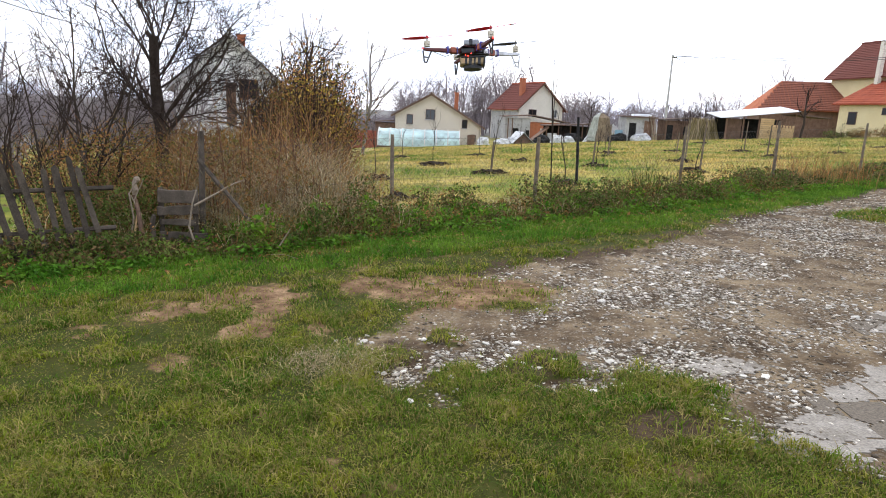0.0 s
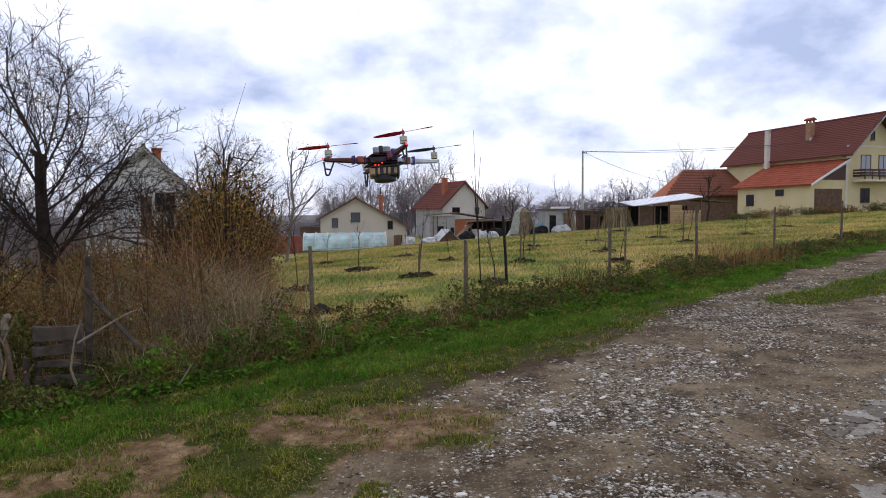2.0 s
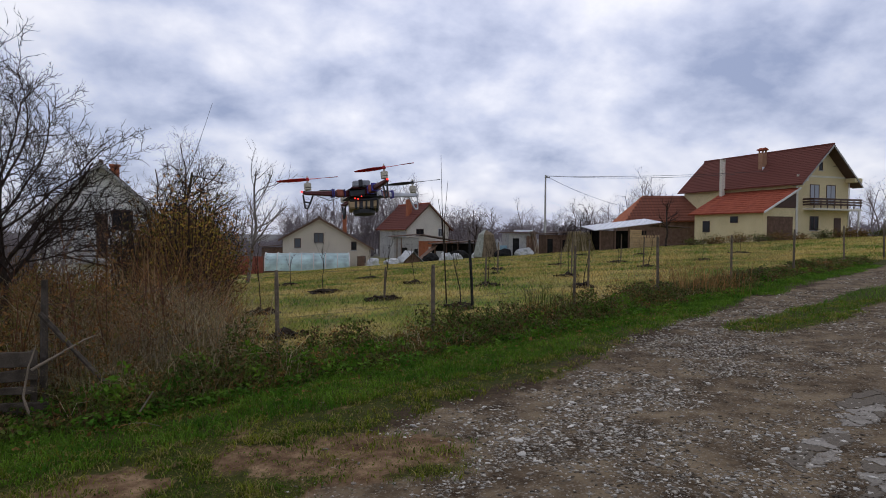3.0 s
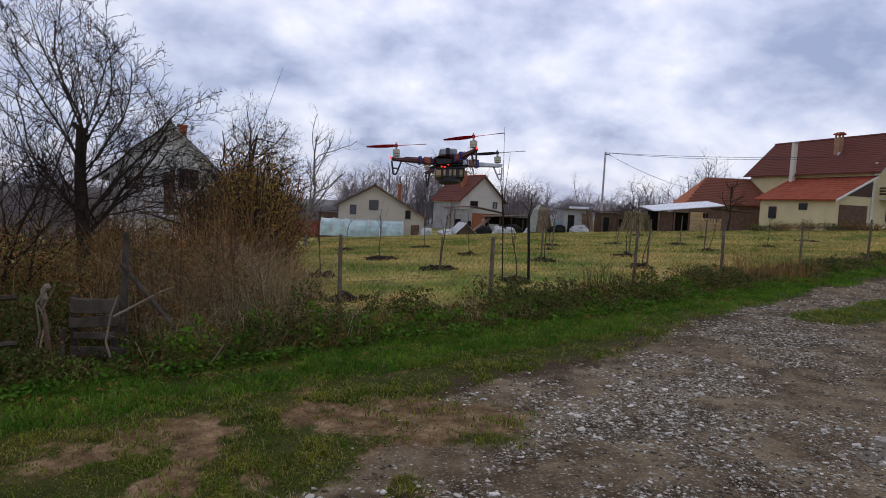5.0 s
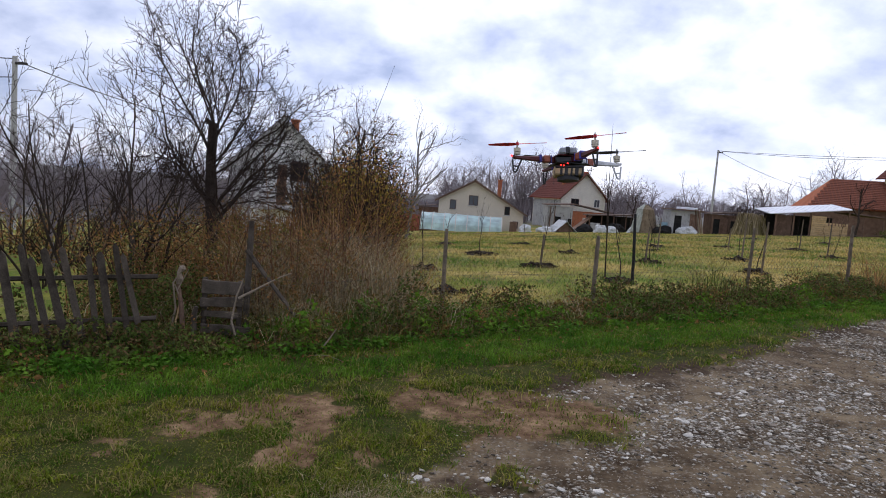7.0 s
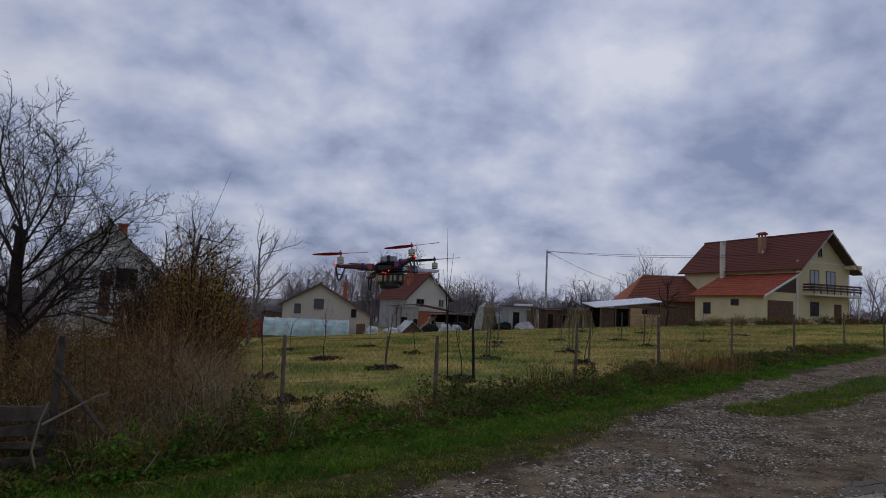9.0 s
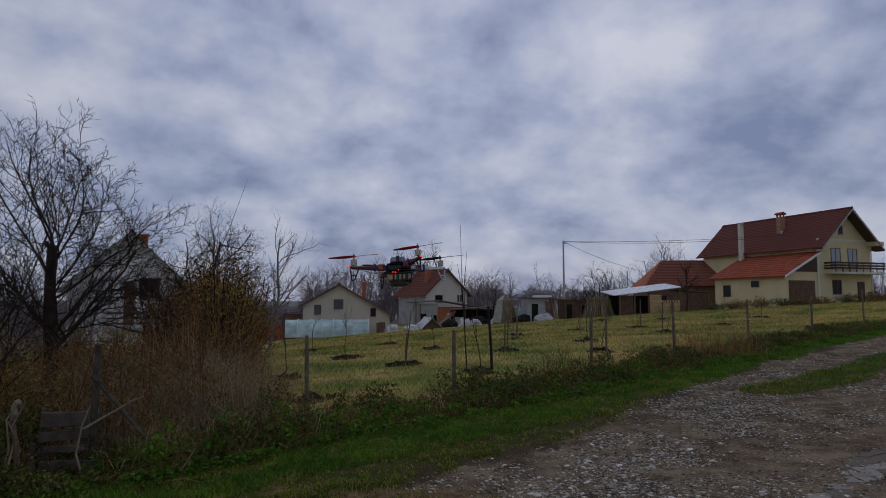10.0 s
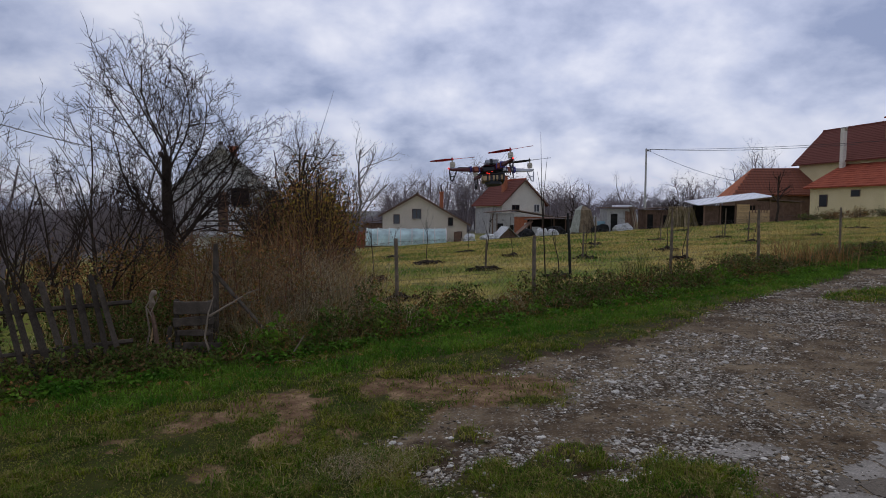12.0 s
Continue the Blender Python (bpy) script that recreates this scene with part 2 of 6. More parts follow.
    "arm_white": mat("arm_white", (0.6, 0.6, 0.62), (0.74, 0.74, 0.75), 0.05, 0.4, 0.1, 0.06),
    "prop_red": mat("prop_red", (0.6, 0.015, 0.025), (0.7, 0.03, 0.035), 0.05, 0.35, 0.0, through_light=0.25),
    "motor_metal": mat("motor_metal", (0.32, 0.28, 0.2), (0.5, 0.45, 0.35), 0.02, 0.3, 0.1, 0.003, metal=0.85),
    "cardboard": mat("cardboard", (0.5, 0.36, 0.2), (0.6, 0.45, 0.27), 0.04, 0.8, 0.2, 0.06),
    "grey_plastic": mat("grey_plastic", (0.22, 0.23, 0.25), (0.34, 0.35, 0.37), 0.03, 0.5, 0.1, 0.06),
    "blue_tie": mat("blue_tie", (0.04, 0.035, 0.22), (0.07, 0.06, 0.32), 0.02, 0.4, 0.0),
    "orange_tape": mat("orange_tape", (0.28, 0.06, 0.03), (0.36, 0.1, 0.05), 0.02, 0.5, 0.0),
}


def glass_dark(name, tint):
    m = bpy.data.materials.new(name)
    m.use_nodes = True
    p = m.node_tree.nodes["Principled BSDF"]
    p.inputs["Base Color"].default_value = (*tint, 1)
    p.inputs["Roughness"].default_value = 0.2
    p.inputs["Specular IOR Level"].default_value = 0.3
    return m


M["pane"] = glass_dark("pane", (0.012, 0.013, 0.016))
M["curtained_pane"] = glass_dark("curtained_pane", (0.10, 0.105, 0.115))
M["net_curtain"] = glass_dark("net_curtain", (0.42, 0.44, 0.48))
M["blue_sheet"] = mat("blue_sheet", (0.24, 0.4, 0.46), (0.34, 0.5, 0.56), 0.5, 0.6, 0.2)


def lamp_mat(name, colour, strength):
    m = bpy.data.materials.new(name)
    m.use_nodes = True
    p = m.node_tree.nodes["Principled BSDF"]
    p.inputs["Base Color"].default_value = (*colour, 1)
    p.inputs["Emission Color"].default_value = (*colour, 1)
    p.inputs["Emission Strength"].default_value = strength
    return m


M["led"] = lamp_mat("led", (1.0, 0.03, 0.02), 3.5)


# ---- mesh helpers ----
def mesh_ob(name, bm, material, parent=None):
    me = bpy.data.meshes.new(name)
    bm.to_mesh(me)
    bm.free()
    me.materials.append(material)
    ob = new(name, me)
    if parent is not None:
        ob.parent = parent
    return ob


def part(name, bm, material, parent, label=""):
    return tagged(mesh_ob(name, bm, material, parent), label)


def thing(name, at, label, category, group="", kind="", turn=0.0):
    ob = new(name)
    ob.empty_display_size = 0.1
    ob.matrix_basis = pose(*at, 0, 0, turn)
    return tagged(ob, label, category, group, kind)


def box(lo, hi, bevel=0.0, m=None):
    """A box between two corners, its edges rounded, turned by m."""
    bm = bmesh.new()
    bmesh.ops.create_cube(bm, size=1)
    size = [h - l for l, h in zip(lo, hi)]
    bmesh.ops.scale(bm, vec=size, verts=bm.verts)
    bmesh.ops.translate(bm, vec=[(l + h) / 2 for l, h in zip(lo, hi)], verts=bm.verts)
    if bevel:
        bmesh.ops.bevel(bm, geom=bm.edges[:], offset=bevel, segments=1, affect="EDGES")
    if m is not None:
        bmesh.ops.transform(bm, matrix=m, verts=bm.verts)
    return bm


def prism(profile, y0, y1):
    """Extrudes a polygon in x and z from y0 to y1."""
    bm = bmesh.new()
    a = [bm.verts.new((x, y0, z)) for x, z in profile]
    b = [bm.verts.new((x, y1, z)) for x, z in profile]
    bm.faces.new(a)
    bm.faces.new(b[::-1])
    for i in range(len(a)):
        j = (i + 1) % len(a)
        bm.faces.new((a[j], a[i], b[i], b[j]))
    bmesh.ops.recalc_face_normals(bm, faces=bm.faces)
    return bm


def cyl(r0, r1, z0, z1, sides=10, at=(0, 0), bend=None):
    bm = bmesh.new()
    bmesh.ops.create_cone(bm, cap_ends=True, segments=sides, radius1=r0, radius2=r1, depth=z1 - z0)
    bmesh.ops.translate(bm, vec=(at[0], at[1], (z0 + z1) / 2), verts=bm.verts)
    if bend is not None:
        bmesh.ops.transform(bm, matrix=bend, verts=bm.verts)
    return bm


def merge(target, extra):
    """Adds the bmesh extra to target."""
    me = bpy.data.meshes.new("scratch")
    extra.to_mesh(me)
    extra.free()
    target.from_mesh(me)
    bpy.data.meshes.remove(me)
    return target


class Soup:
    """Vertices and faces gathered for one mesh."""

    def __init__(self):
        self.v, self.f, self.n = [], [], 0

    def add(self, verts, faces):
        self.v.append(np.asarray(verts, float))
        self.f.extend([tuple(i + self.n for i in q) for q in faces])
        self.n += len(verts)

    def tube(self, pts, radii, sides=5):
        pts = np.asarray(pts, float)
        radii = np.asarray(radii, float)
        d = np.gradient(pts, axis=0)
        d /= np.linalg.norm(d, axis=1)[:, None] + 1e-9
        ref = np.array((1.0, 0, 0)) if abs(d[0][0]) < 0.8 else np.array((0, 1.0, 0))
        u = np.cross(d, ref)
        u /= np.linalg.norm(u, axis=1)[:, None] + 1e-9
        w = np.cross(d, u)
        a = np.arange(sides) * 2 * np.pi / sides
        ring = pts[:, None, :] + radii[:, None, None] * (np.cos(a)[None, :, None] * u[:, None, :] + np.sin(a)[None, :, None] * w[:, None, :])
        k = len(pts)
        faces = []
        for i in range(k - 1):
            for j in range(sides):
                j2 = (j + 1) % sides
                faces.append((i * sides + j, i * sides + j2, (i + 1) * sides + j2, (i + 1) * sides + j))
        faces.append(tuple((k - 1) * sides + j for j in range(sides)))
        self.add(ring.reshape(-1, 3), faces)

    def mesh(self, name, material, parent=None):
        me = bpy.data.meshes.new(name)
        v = np.concatenate(self.v) if self.v else np.zeros((0, 3))
        me.from_pydata(v.tolist(), [], self.f)
        me.materials.append(material)
        ob = new(name, me)
        if parent is not None:
            ob.parent = parent
        return ob


def tri_mesh(name, verts, faces, material):
    """A mesh straight from arrays of vertices and triangles."""
    me = bpy.data.meshes.new(name)
    me.vertices.add(len(verts))
    me.vertices.foreach_set("co", np.asarray(verts, np.float32).ravel())
    me.loops.add(len(faces) * 3)
    me.loops.foreach_set("vertex_index", np.asarray(faces, np.int32).ravel())
    me.polygons.add(len(faces))
    me.polygons.foreach_set("loop_start", np.arange(len(faces), dtype=np.int32) * 3)
    me.polygons.foreach_set("loop_total", np.full(len(faces), 3, np.int32))
    me.update(calc_edges=True)
    me.materials.append(material)
    return new(name, me)


# ---- the lie of the land ----
def smooth(a, b, x):
    t = np.clip((np.asarray(x, float) - a) / (b - a), 0, 1)
    return t * t * (3 - 2 * t)


def vnoise(x, y, size, seed):
    """Smooth value noise in the plane, 0 to 1, with features of that size."""
    x, y = np.asarray(x, float) / size + seed * 17.13, np.asarray(y, float) / size + seed * 5.71
    xi, yi = np.floor(x), np.floor(y)
    fx, fy = x - xi, y - yi
    fx, fy = fx * fx * (3 - 2 * fx), fy * fy * (3 - 2 * fy)

    def h(i, j):
        q = np.sin(i * 127.1 + j * 311.7 + seed * 74.7) * 43758.5453
        return q - np.floor(q)
    return (h(xi, yi) * (1 - fx) + h(xi + 1, yi) * fx) * (1 - fy) + (h(xi, yi + 1) * (1 - fx) + h(xi + 1, yi + 1) * fx) * fy


def fbm(x, y, size, seed):
    return 0.55 * vnoise(x, y, size, seed) + 0.28 * vnoise(x, y, size / 2.1, seed + 1) + 0.17 * vnoise(x, y, size / 4.3, seed + 2)


def land(x, y):
    """Height of the ground: level at the yard, falling gently to the far houses and to the west, rising to the east."""
    x, y = np.asarray(x, float), np.asarray(y, float)
    side = 62 * np.tanh(x / 62)
    z = 0.11 + (0.042 + 0.033 * smooth(10, 55, y)) * side - 0.039 * (np.clip(y, 14, 85) - 14) * smooth(10, 30, y)
    return z


def ground_z(x, y):
    x, y = np.asarray(x, float), np.asarray(y, float)
    z = land(x, y) + 0.05 * (fbm(x, y, 1.3, 3) - 0.5) * (1 - smooth(30, 90, np.hypot(x, y)))
    return z - 0.025 * road_mask(x, y)


ROAD_EDGE = [(-0.3, 3.9), (-0.25, 4.5), (0.7, 5.8), (1.95, 6.45), (2.85, 7.3), (4.2, 8.6), (6.2, 10.4), (8.5, 12.1), (13, 15.2), (40, 33), (70, 50), (72, 46), (40, 26),
             (16, 10.5), (9, 5), (6, 2), (3.2, 0.6), (1.9, 1.9), (1.36, 2.3), (1.3, 2.95), (0.68, 2.8), (-0.19, 2.7), (-0.4, 3.1)]


def inside(x, y, poly):
    """Signed distance to a polygon's outline, positive within."""
    x, y = np.asarray(x, float), np.asarray(y, float)
    best = np.full(np.broadcast(x, y).shape, 1e9)
    odd = np.zeros(best.shape, bool)
    for (x0, y0), (x1, y1) in zip(poly, poly[1:] + poly[:1]):
        dx, dy = x1 - x0, y1 - y0
        t = np.clip(((x - x0) * dx + (y - y0) * dy) / (dx * dx + dy * dy), 0, 1)
        best = np.minimum(best, np.hypot(x - x0 - t * dx, y - y0 - t * dy))
        cross = (y0 > y) != (y1 > y)
        if y1 != y0:
            odd ^= cross & (x < x0 + (y - y0) * dx / dy)
    return np.where(odd, best, -best)


def along(x, y, ax, ay, bx, by):
    """Distance to the stretch from a to b."""
    dx, dy = bx - ax, by - ay
    t = np.clip(((x - ax) * dx + (y - ay) * dy) / (dx * dx + dy * dy), 0, 1)
    return np.hypot(x - ax - t * dx, y - ay - t * dy)


def mingled(x, y):
    """1 in the corner where stones and turf lie mixed."""
    return 1 - smooth(0.45, 1.25, np.hypot((x - 0.2) / 0.95, (y - 3.3) / 0.75))


def road_mask(x, y):
    """1 where the track's gravel lies, 0 in the grass."""
    d = inside(x, y, ROAD_EDGE) + 0.55 * (fbm(x, y, 0.7, 11) - 0.5) + 2.4 * (fbm(x, y, 0.3, 13) - 0.54) * mingled(x, y)
    m = smooth(-0.12, 0.22, d)
    m = m * (1 - 0.85 * (1 - smooth(0.45, 1.05, np.hypot((x - 0.15) / 0.95, (y - 4.65) / 0.6) + 0.6 * (fbm(x, y, 0.35, 15) - 0.5))))
    strip = 0.45 - along(x, y, 5.9, 8.5, 16, 14.6) + 0.5 * (fbm(x, y, 0.8, 21) - 0.5)
    return m * (1 - smooth(-0.1, 0.15, strip))


def stony(x, y):
    """How thick the loose stones lie: a band along the track's grassy side, thin on the trodden wheel tracks."""
    d = np.minimum(np.minimum(along(x, y, 0.0, 2.9, 1.2, 3.25), along(x, y, 1.1, 3.5, 2.0, 5.0)), along(x, y, 2.0, 5.0, 6.2, 9.3))
    band = np.exp(-(d / (0.55 + 0.07 * y)) ** 2)
    return (0.3 + 0.75 * band) * (0.12 + 0.88 * smooth(0.36, 0.6, fbm(x, y, 0.45, 111)))


def soil_mask(x, y):
    """Dark trodden soil where grass and gravel meet, and one damp bare spot in the lawn."""
    d = inside(x, y, ROAD_EDGE)
    rim = np.exp(-((d - 0.05) / 0.3) ** 2) * smooth(0.40, 0.56, fbm(x, y, 0.6, 131))
    damp = 1 - smooth(0.55, 1.15, np.hypot((x - 1.16) / 0.3, (y - 2.44) / 0.16) + 0.7 * (fbm(x, y, 0.2, 133) - 0.5))
    return np.clip(rim * 0.75 * smooth(4.6, 5.4, y) + damp + 0.6 * mingled(x, y) * smooth(0.5, 0.62, fbm(x, y, 0.25, 135)), 0, 1)


def bare_mask(x, y):
    """Worn, bare earth in the lawn."""
    a = smooth(0.49, 0.60, fbm(x, y, 0.42, 31)) * (1 - smooth(0.6, 1.2, np.hypot((x + 0.95) / 1.4, (y - 4.15) / 0.8)))
    b = 1 - smooth(0.4, 1.05, np.hypot((x - 0.1) / 1.15, (y - 4.65) / 0.66) + 0.9 * (fbm(x, y, 0.4, 37) - 0.5))
    e = 1 - smooth(0.4, 1.0, np.hypot((x - 0.05) / 0.45, (y - 4.07) / 0.17) + 0.7 * (fbm(x, y, 0.3, 38) - 0.5))
    c = smooth(0.64, 0.78, fbm(x, y, 0.35, 41)) * 0.6
    return np.clip(a + b + c + e, 0, 1) * (1 - smooth(6.2, 7.0, y - 0.62 * x))


def fence_y(x):
    """The line of the wire fence, eastward along the track."""
    return 8.38 + 0.64 * np.asarray(x, float)


def spaced(lo, hi, step, reach, grow):
    inner = np.arange(lo, hi + step / 2, step)
    out, s = [], step
    p = hi
    while p < reach:
        s *= grow
        p += s
        out.append(p)
    back, s, p = [], step, lo
    while p > -reach:
        s *= grow
        p -= s
        back.append(p)
    return np.concatenate((back[::-1], inner, out))


gx, gy = spaced(-6.5, 9.0, 0.06, 3500, 1.09), spaced(0.6, 11.0, 0.06, 3500, 1.09)
X, Y = np.meshgrid(gx, gy)
Z = ground_z(X, Y)
nx_, ny_ = len(gx), len(gy)
idx = np.arange(nx_ * ny_).reshape(ny_, nx_)
quads = np.stack((idx[:-1, :-1], idx[:-1, 1:], idx[1:, 1:], idx[1:, :-1]), -1).reshape(-1, 4)
gm = bpy.data.meshes.new("ground")
gm.from_pydata(np.stack((X, Y, Z), -1).reshape(-1, 3).tolist(), [], quads.tolist())
gm.polygons.foreach_set("use_smooth", np.ones(len(quads), bool))
# far: distance mask for the haze painted into the ground colour
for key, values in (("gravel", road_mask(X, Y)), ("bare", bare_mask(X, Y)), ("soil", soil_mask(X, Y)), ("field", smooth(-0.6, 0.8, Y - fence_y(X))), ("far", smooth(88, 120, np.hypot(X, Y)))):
    at = gm.attributes.new(key, "FLOAT", "POINT")
    at.data.foreach_set("value", values.ravel().astype(np.float32))
ground = tagged(new("ground", gm), "lawn, gravel track and sloping meadow in late autumn", "ground", kind="structure")


def ground_material():
    m = bpy.data.materials.new("ground")
    m.use_nodes = True
    n, l = m.node_tree.nodes, m.node_tree.links
    p = n["Principled BSDF"]
    p.inputs["Roughness"].default_value = 0.95
    p.inputs["Specular IOR Level"].default_value = 0.08
    co = n.new("ShaderNodeTexCoord")

    def tex(scale, detail=6.0, rough=0.6):
        t = n.new("ShaderNodeTexNoise")
        t.inputs["Scale"].default_value, t.inputs["Detail"].default_value, t.inputs["Roughness"].default_value = scale, detail, rough
        l.new(co.outputs["Object"], t.inputs["Vector"])
        return t.outputs["Fac"]

    def two(src, p0, p1, a, b, c=None):
        r = n.new("ShaderNodeValToRGB")
        r.color_ramp.elements[0].position, r.color_ramp.elements[1].position = p0, p1
        r.color_ramp.elements[0].color, r.color_ramp.elements[1].color = (*a, 1), (*b, 1)
        if c:
            e = r.color_ramp.elements.new((p0 + p1) / 2)
            e.color = (*c, 1)
        l.new(src, r.inputs[0])
        return r.outputs[0]

    def mix(f, a, b):
        x = n.new("ShaderNodeMixRGB")
        l.new(f, x.inputs[0]) if not isinstance(f, float) else None
        l.new(a, x.inputs[1])
        l.new(b, x.inputs[2])
        return x.outputs[0]

    def attr(key):
        a = n.new("ShaderNodeAttribute")
        a.attribute_name = key
        return a.outputs["Fac"]

    def crisp(f, src, amount=0.5):
        """Breaks a soft mask's edge up by the noise src."""
        ad = n.new("ShaderNodeMath")
        ad.operation = "MULTIPLY_ADD"
        ad.inputs[1].default_value = amount
        sub = n.new("ShaderNodeMath")
        sub.operation = "SUBTRACT"
        sub.inputs[1].default_value = 0.5
        l.new(src, sub.inputs[0])
        l.new(sub.outputs[0], ad.inputs[0])
        l.new(f, ad.inputs[2])
        r = n.new("ShaderNodeMapRange")
        r.inputs["From Min"].default_value, r.inputs["From Max"].default_value = 0.35, 0.65
        l.new(ad.outputs[0], r.inputs["Value"])
        return r.outputs[0]

    lawn = two(tex(1.6), 0.32, 0.68, (0.024, 0.042, 0.005), (0.07, 0.072, 0.014))
    lawn = mix(two(tex(70), 0.42, 0.62, (0, 0, 0), (0.8, 0.8, 0.8)), lawn, two(tex(14), 0.3, 0.7, (0.016, 0.018, 0.005), (0.10, 0.08, 0.022)))
    meadow = two(tex(0.36), 0.41, 0.59, (0.12, 0.18, 0.02), (0.48, 0.36, 0.115), (0.28, 0.265, 0.05))
    meadow = mix(two(tex(2.6), 0.47, 0.62, (0, 0, 0), (0.85, 0.85, 0.85)), meadow, two(tex(7), 0.36, 0.64, (0.045, 0.065, 0.018), (0.30, 0.22, 0.09)))
    earth = two(tex(6, 8.0, 0.7), 0.34, 0.66, (0.085, 0.042, 0.022), (0.36, 0.235, 0.13), (0.19, 0.115, 0.062))
    gravel = two(tex(2.6, 8.0, 0.65), 0.36, 0.64, (0.05, 0.031, 0.016), (0.25, 0.185, 0.11), (0.145, 0.102, 0.06))
    vor = n.new("ShaderNodeTexVoronoi")
    vor.inputs["Scale"].default_value = 70
    l.new(co.outputs["Object"], vor.inputs["Vector"])
    chips = n.new("ShaderNodeSeparateColor")
    l.new(vor.outputs["Color"], chips.inputs[0])
    gravel = mix(two(chips.outputs[0], 0.70, 0.8, (0, 0, 0), (0.55, 0.55, 0.55)), gravel, two(chips.outputs[1], 0.0, 1.0, (0.06, 0.048, 0.034), (0.36, 0.31, 0.24)))
    edge = tex(9)
    col = mix(crisp(attr("bare"), edge, 1.6), lawn, earth)
    col = mix(attr("field"), col, meadow)
    col = mix(crisp(attr("gravel"), edge, 0.6), col, gravel)
    col = mix(crisp(attr("soil"), tex(6), 0.9), col, two(tex(18), 0.3, 0.7, (0.035, 0.022, 0.013), (0.10, 0.066, 0.04)))
    # distance haze painted in: remote ground fades to pale grey
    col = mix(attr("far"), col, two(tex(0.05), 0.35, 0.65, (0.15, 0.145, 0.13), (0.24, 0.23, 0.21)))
    l.new(col, p.inputs["Base Color"])
    bp = n.new("ShaderNodeBump")
    bp.inputs["Strength"].default_value, bp.inputs["Distance"].default_value = 0.7, 0.02
    l.new(tex(28, 8.0, 0.7), bp.inputs["Height"])
    l.new(bp.outputs[0], p.inputs["Normal"])
    return m


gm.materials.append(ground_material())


# ---- houses and yards beyond the meadow ----
def window(parent, u, z, w, h, y=0.0, panes=2, frame_mat="brown_paint", name="window", glass="pane"):
    """A window in a wall whose outer face is at y, looking along -y: a reveal box, bars and a pane."""
    t = 0.07
    bm = box((u, y - 0.05, z), (u + t, y + 0.1, z + h))
    merge(bm, box((u + w - t, y - 0.05, z), (u + w, y + 0.1, z + h)))
    merge(bm, box((u + t, y - 0.05, z), (u + w - t, y + 0.1, z + t)))
    merge(bm, box((u + t, y - 0.05, z + h - t), (u + w - t, y + 0.1, z + h)))
    for k in range(1, panes):
        c = u + w * k / panes
        merge(bm, box((c - 0.03, y - 0.04, z + t), (c + 0.03, y + 0.08, z + h - t)))
    win = part(name, bm, M[frame_mat], parent)
    part("pane", box((u + t * 0.8, y - 0.015, z + t * 0.8), (u + w - t * 0.8, y + 0.02, z + h - t * 0.8)), M[glass], win)
    if name == "window":
        part("sill", box((u - 0.08, y - 0.14, z - 0.07), (u + w + 0.08, y + 0.05, z - 0.003), 0.01), M["render_grey"], win)
    return win


def roof_slope(parent, x0, z0, x1, z1, y0, y1, material, rows=12, thick=0.09):
    """One slope from the eave (x0, z0) to the ridge (x1, z1): overlapping courses of tiles."""
    slope = part("roof", prism([(x0, z0), (x1, z1), (x1, z1 - thick), (x0, z0 - thick)], y0, y1), material, parent)
    s = Soup()
    dx, dz = (x1 - x0) / rows, (z1 - z0) / rows
    nlen = math.hypot(dx, dz)
    ox, oz = -dz / nlen, dx / nlen
    if oz < 0:
        ox, oz = -ox, -oz
    n_cols = max(4, int(abs(y1 - y0) / 0.42))
    for i in range(rows):
        ax, az, bx, bz = x0 + dx * i, z0 + dz * i, x0 + dx * (i + 1.08), z0 + dz * (i + 1.08)
        for j in range(n_cols):
            ya, yb = y0 + (y1 - y0) * j / n_cols, y0 + (y1 - y0) * (j + 0.93) / n_cols
            lift = 0.05 + 0.012 * random.random()
            v = [(ax + ox * lift, ya, az + oz * lift), (ax + ox * lift, yb, az + oz * lift), (bx + ox * 0.02, yb, bz + oz * 0.02), (bx + ox * 0.02, ya, bz + oz * 0.02),
                 (ax + ox * 0.01, ya, az + oz * 0.01), (ax + ox * 0.01, yb, az + oz * 0.01)]
            s.add(v, [(0, 1, 2, 3), (4, 5, 1, 0)])
    tagged(s.mesh("roof_tiles", material, slope), kind="stuff")
    return slope


def gable_house(name, at, turn, wid, deep, eave_l, eave_r, ridge_u, ridge_z, wall, roof, label, over=0.5, rows=12, front_over=None, barge="plank_brown"):
    """Gable wall along local x at y = 0, the ridge running back along +y."""
    h = thing(name, at, label, "house", turn=turn)
    part("wall", prism([(0, -1.0), (wid, -1.0), (wid, eave_r), (ridge_u, ridge_z), (0, eave_l)], 0, deep), M[wall], h)
    fo = over if front_over is None else front_over
    k = 0.1
    sl, sr = (ridge_z - eave_l) / ridge_u, (ridge_z - eave_r) / (wid - ridge_u)
    roof_slope(h, -over, eave_l - over * sl + k, ridge_u, ridge_z + k, -fo, deep + over, M[roof], rows)
    roof_slope(h, wid + over, eave_r - over * sr + k, ridge_u, ridge_z + k, -fo, deep + over, M[roof], rows)
    bm = cyl(0.13, 0.13, -fo, deep + over, 8, bend=pose(ridge_u, 0, ridge_z + k + 0.03, -90, 0, 0))
    part("ridge_cap", bm, M[roof], h)
    for x0, z0, s in ((-over, eave_l - over * sl, 1), (wid + over, eave_r - over * sr, -1)):
        part("barge_board", prism([(x0, z0 + k - 0.02), (ridge_u, ridge_z + k - 0.02), (ridge_u, ridge_z + k - 0.26), (x0, z0 + k - 0.2)], -fo - 0.03, -fo - 0.004), M[barge], h)
    return h


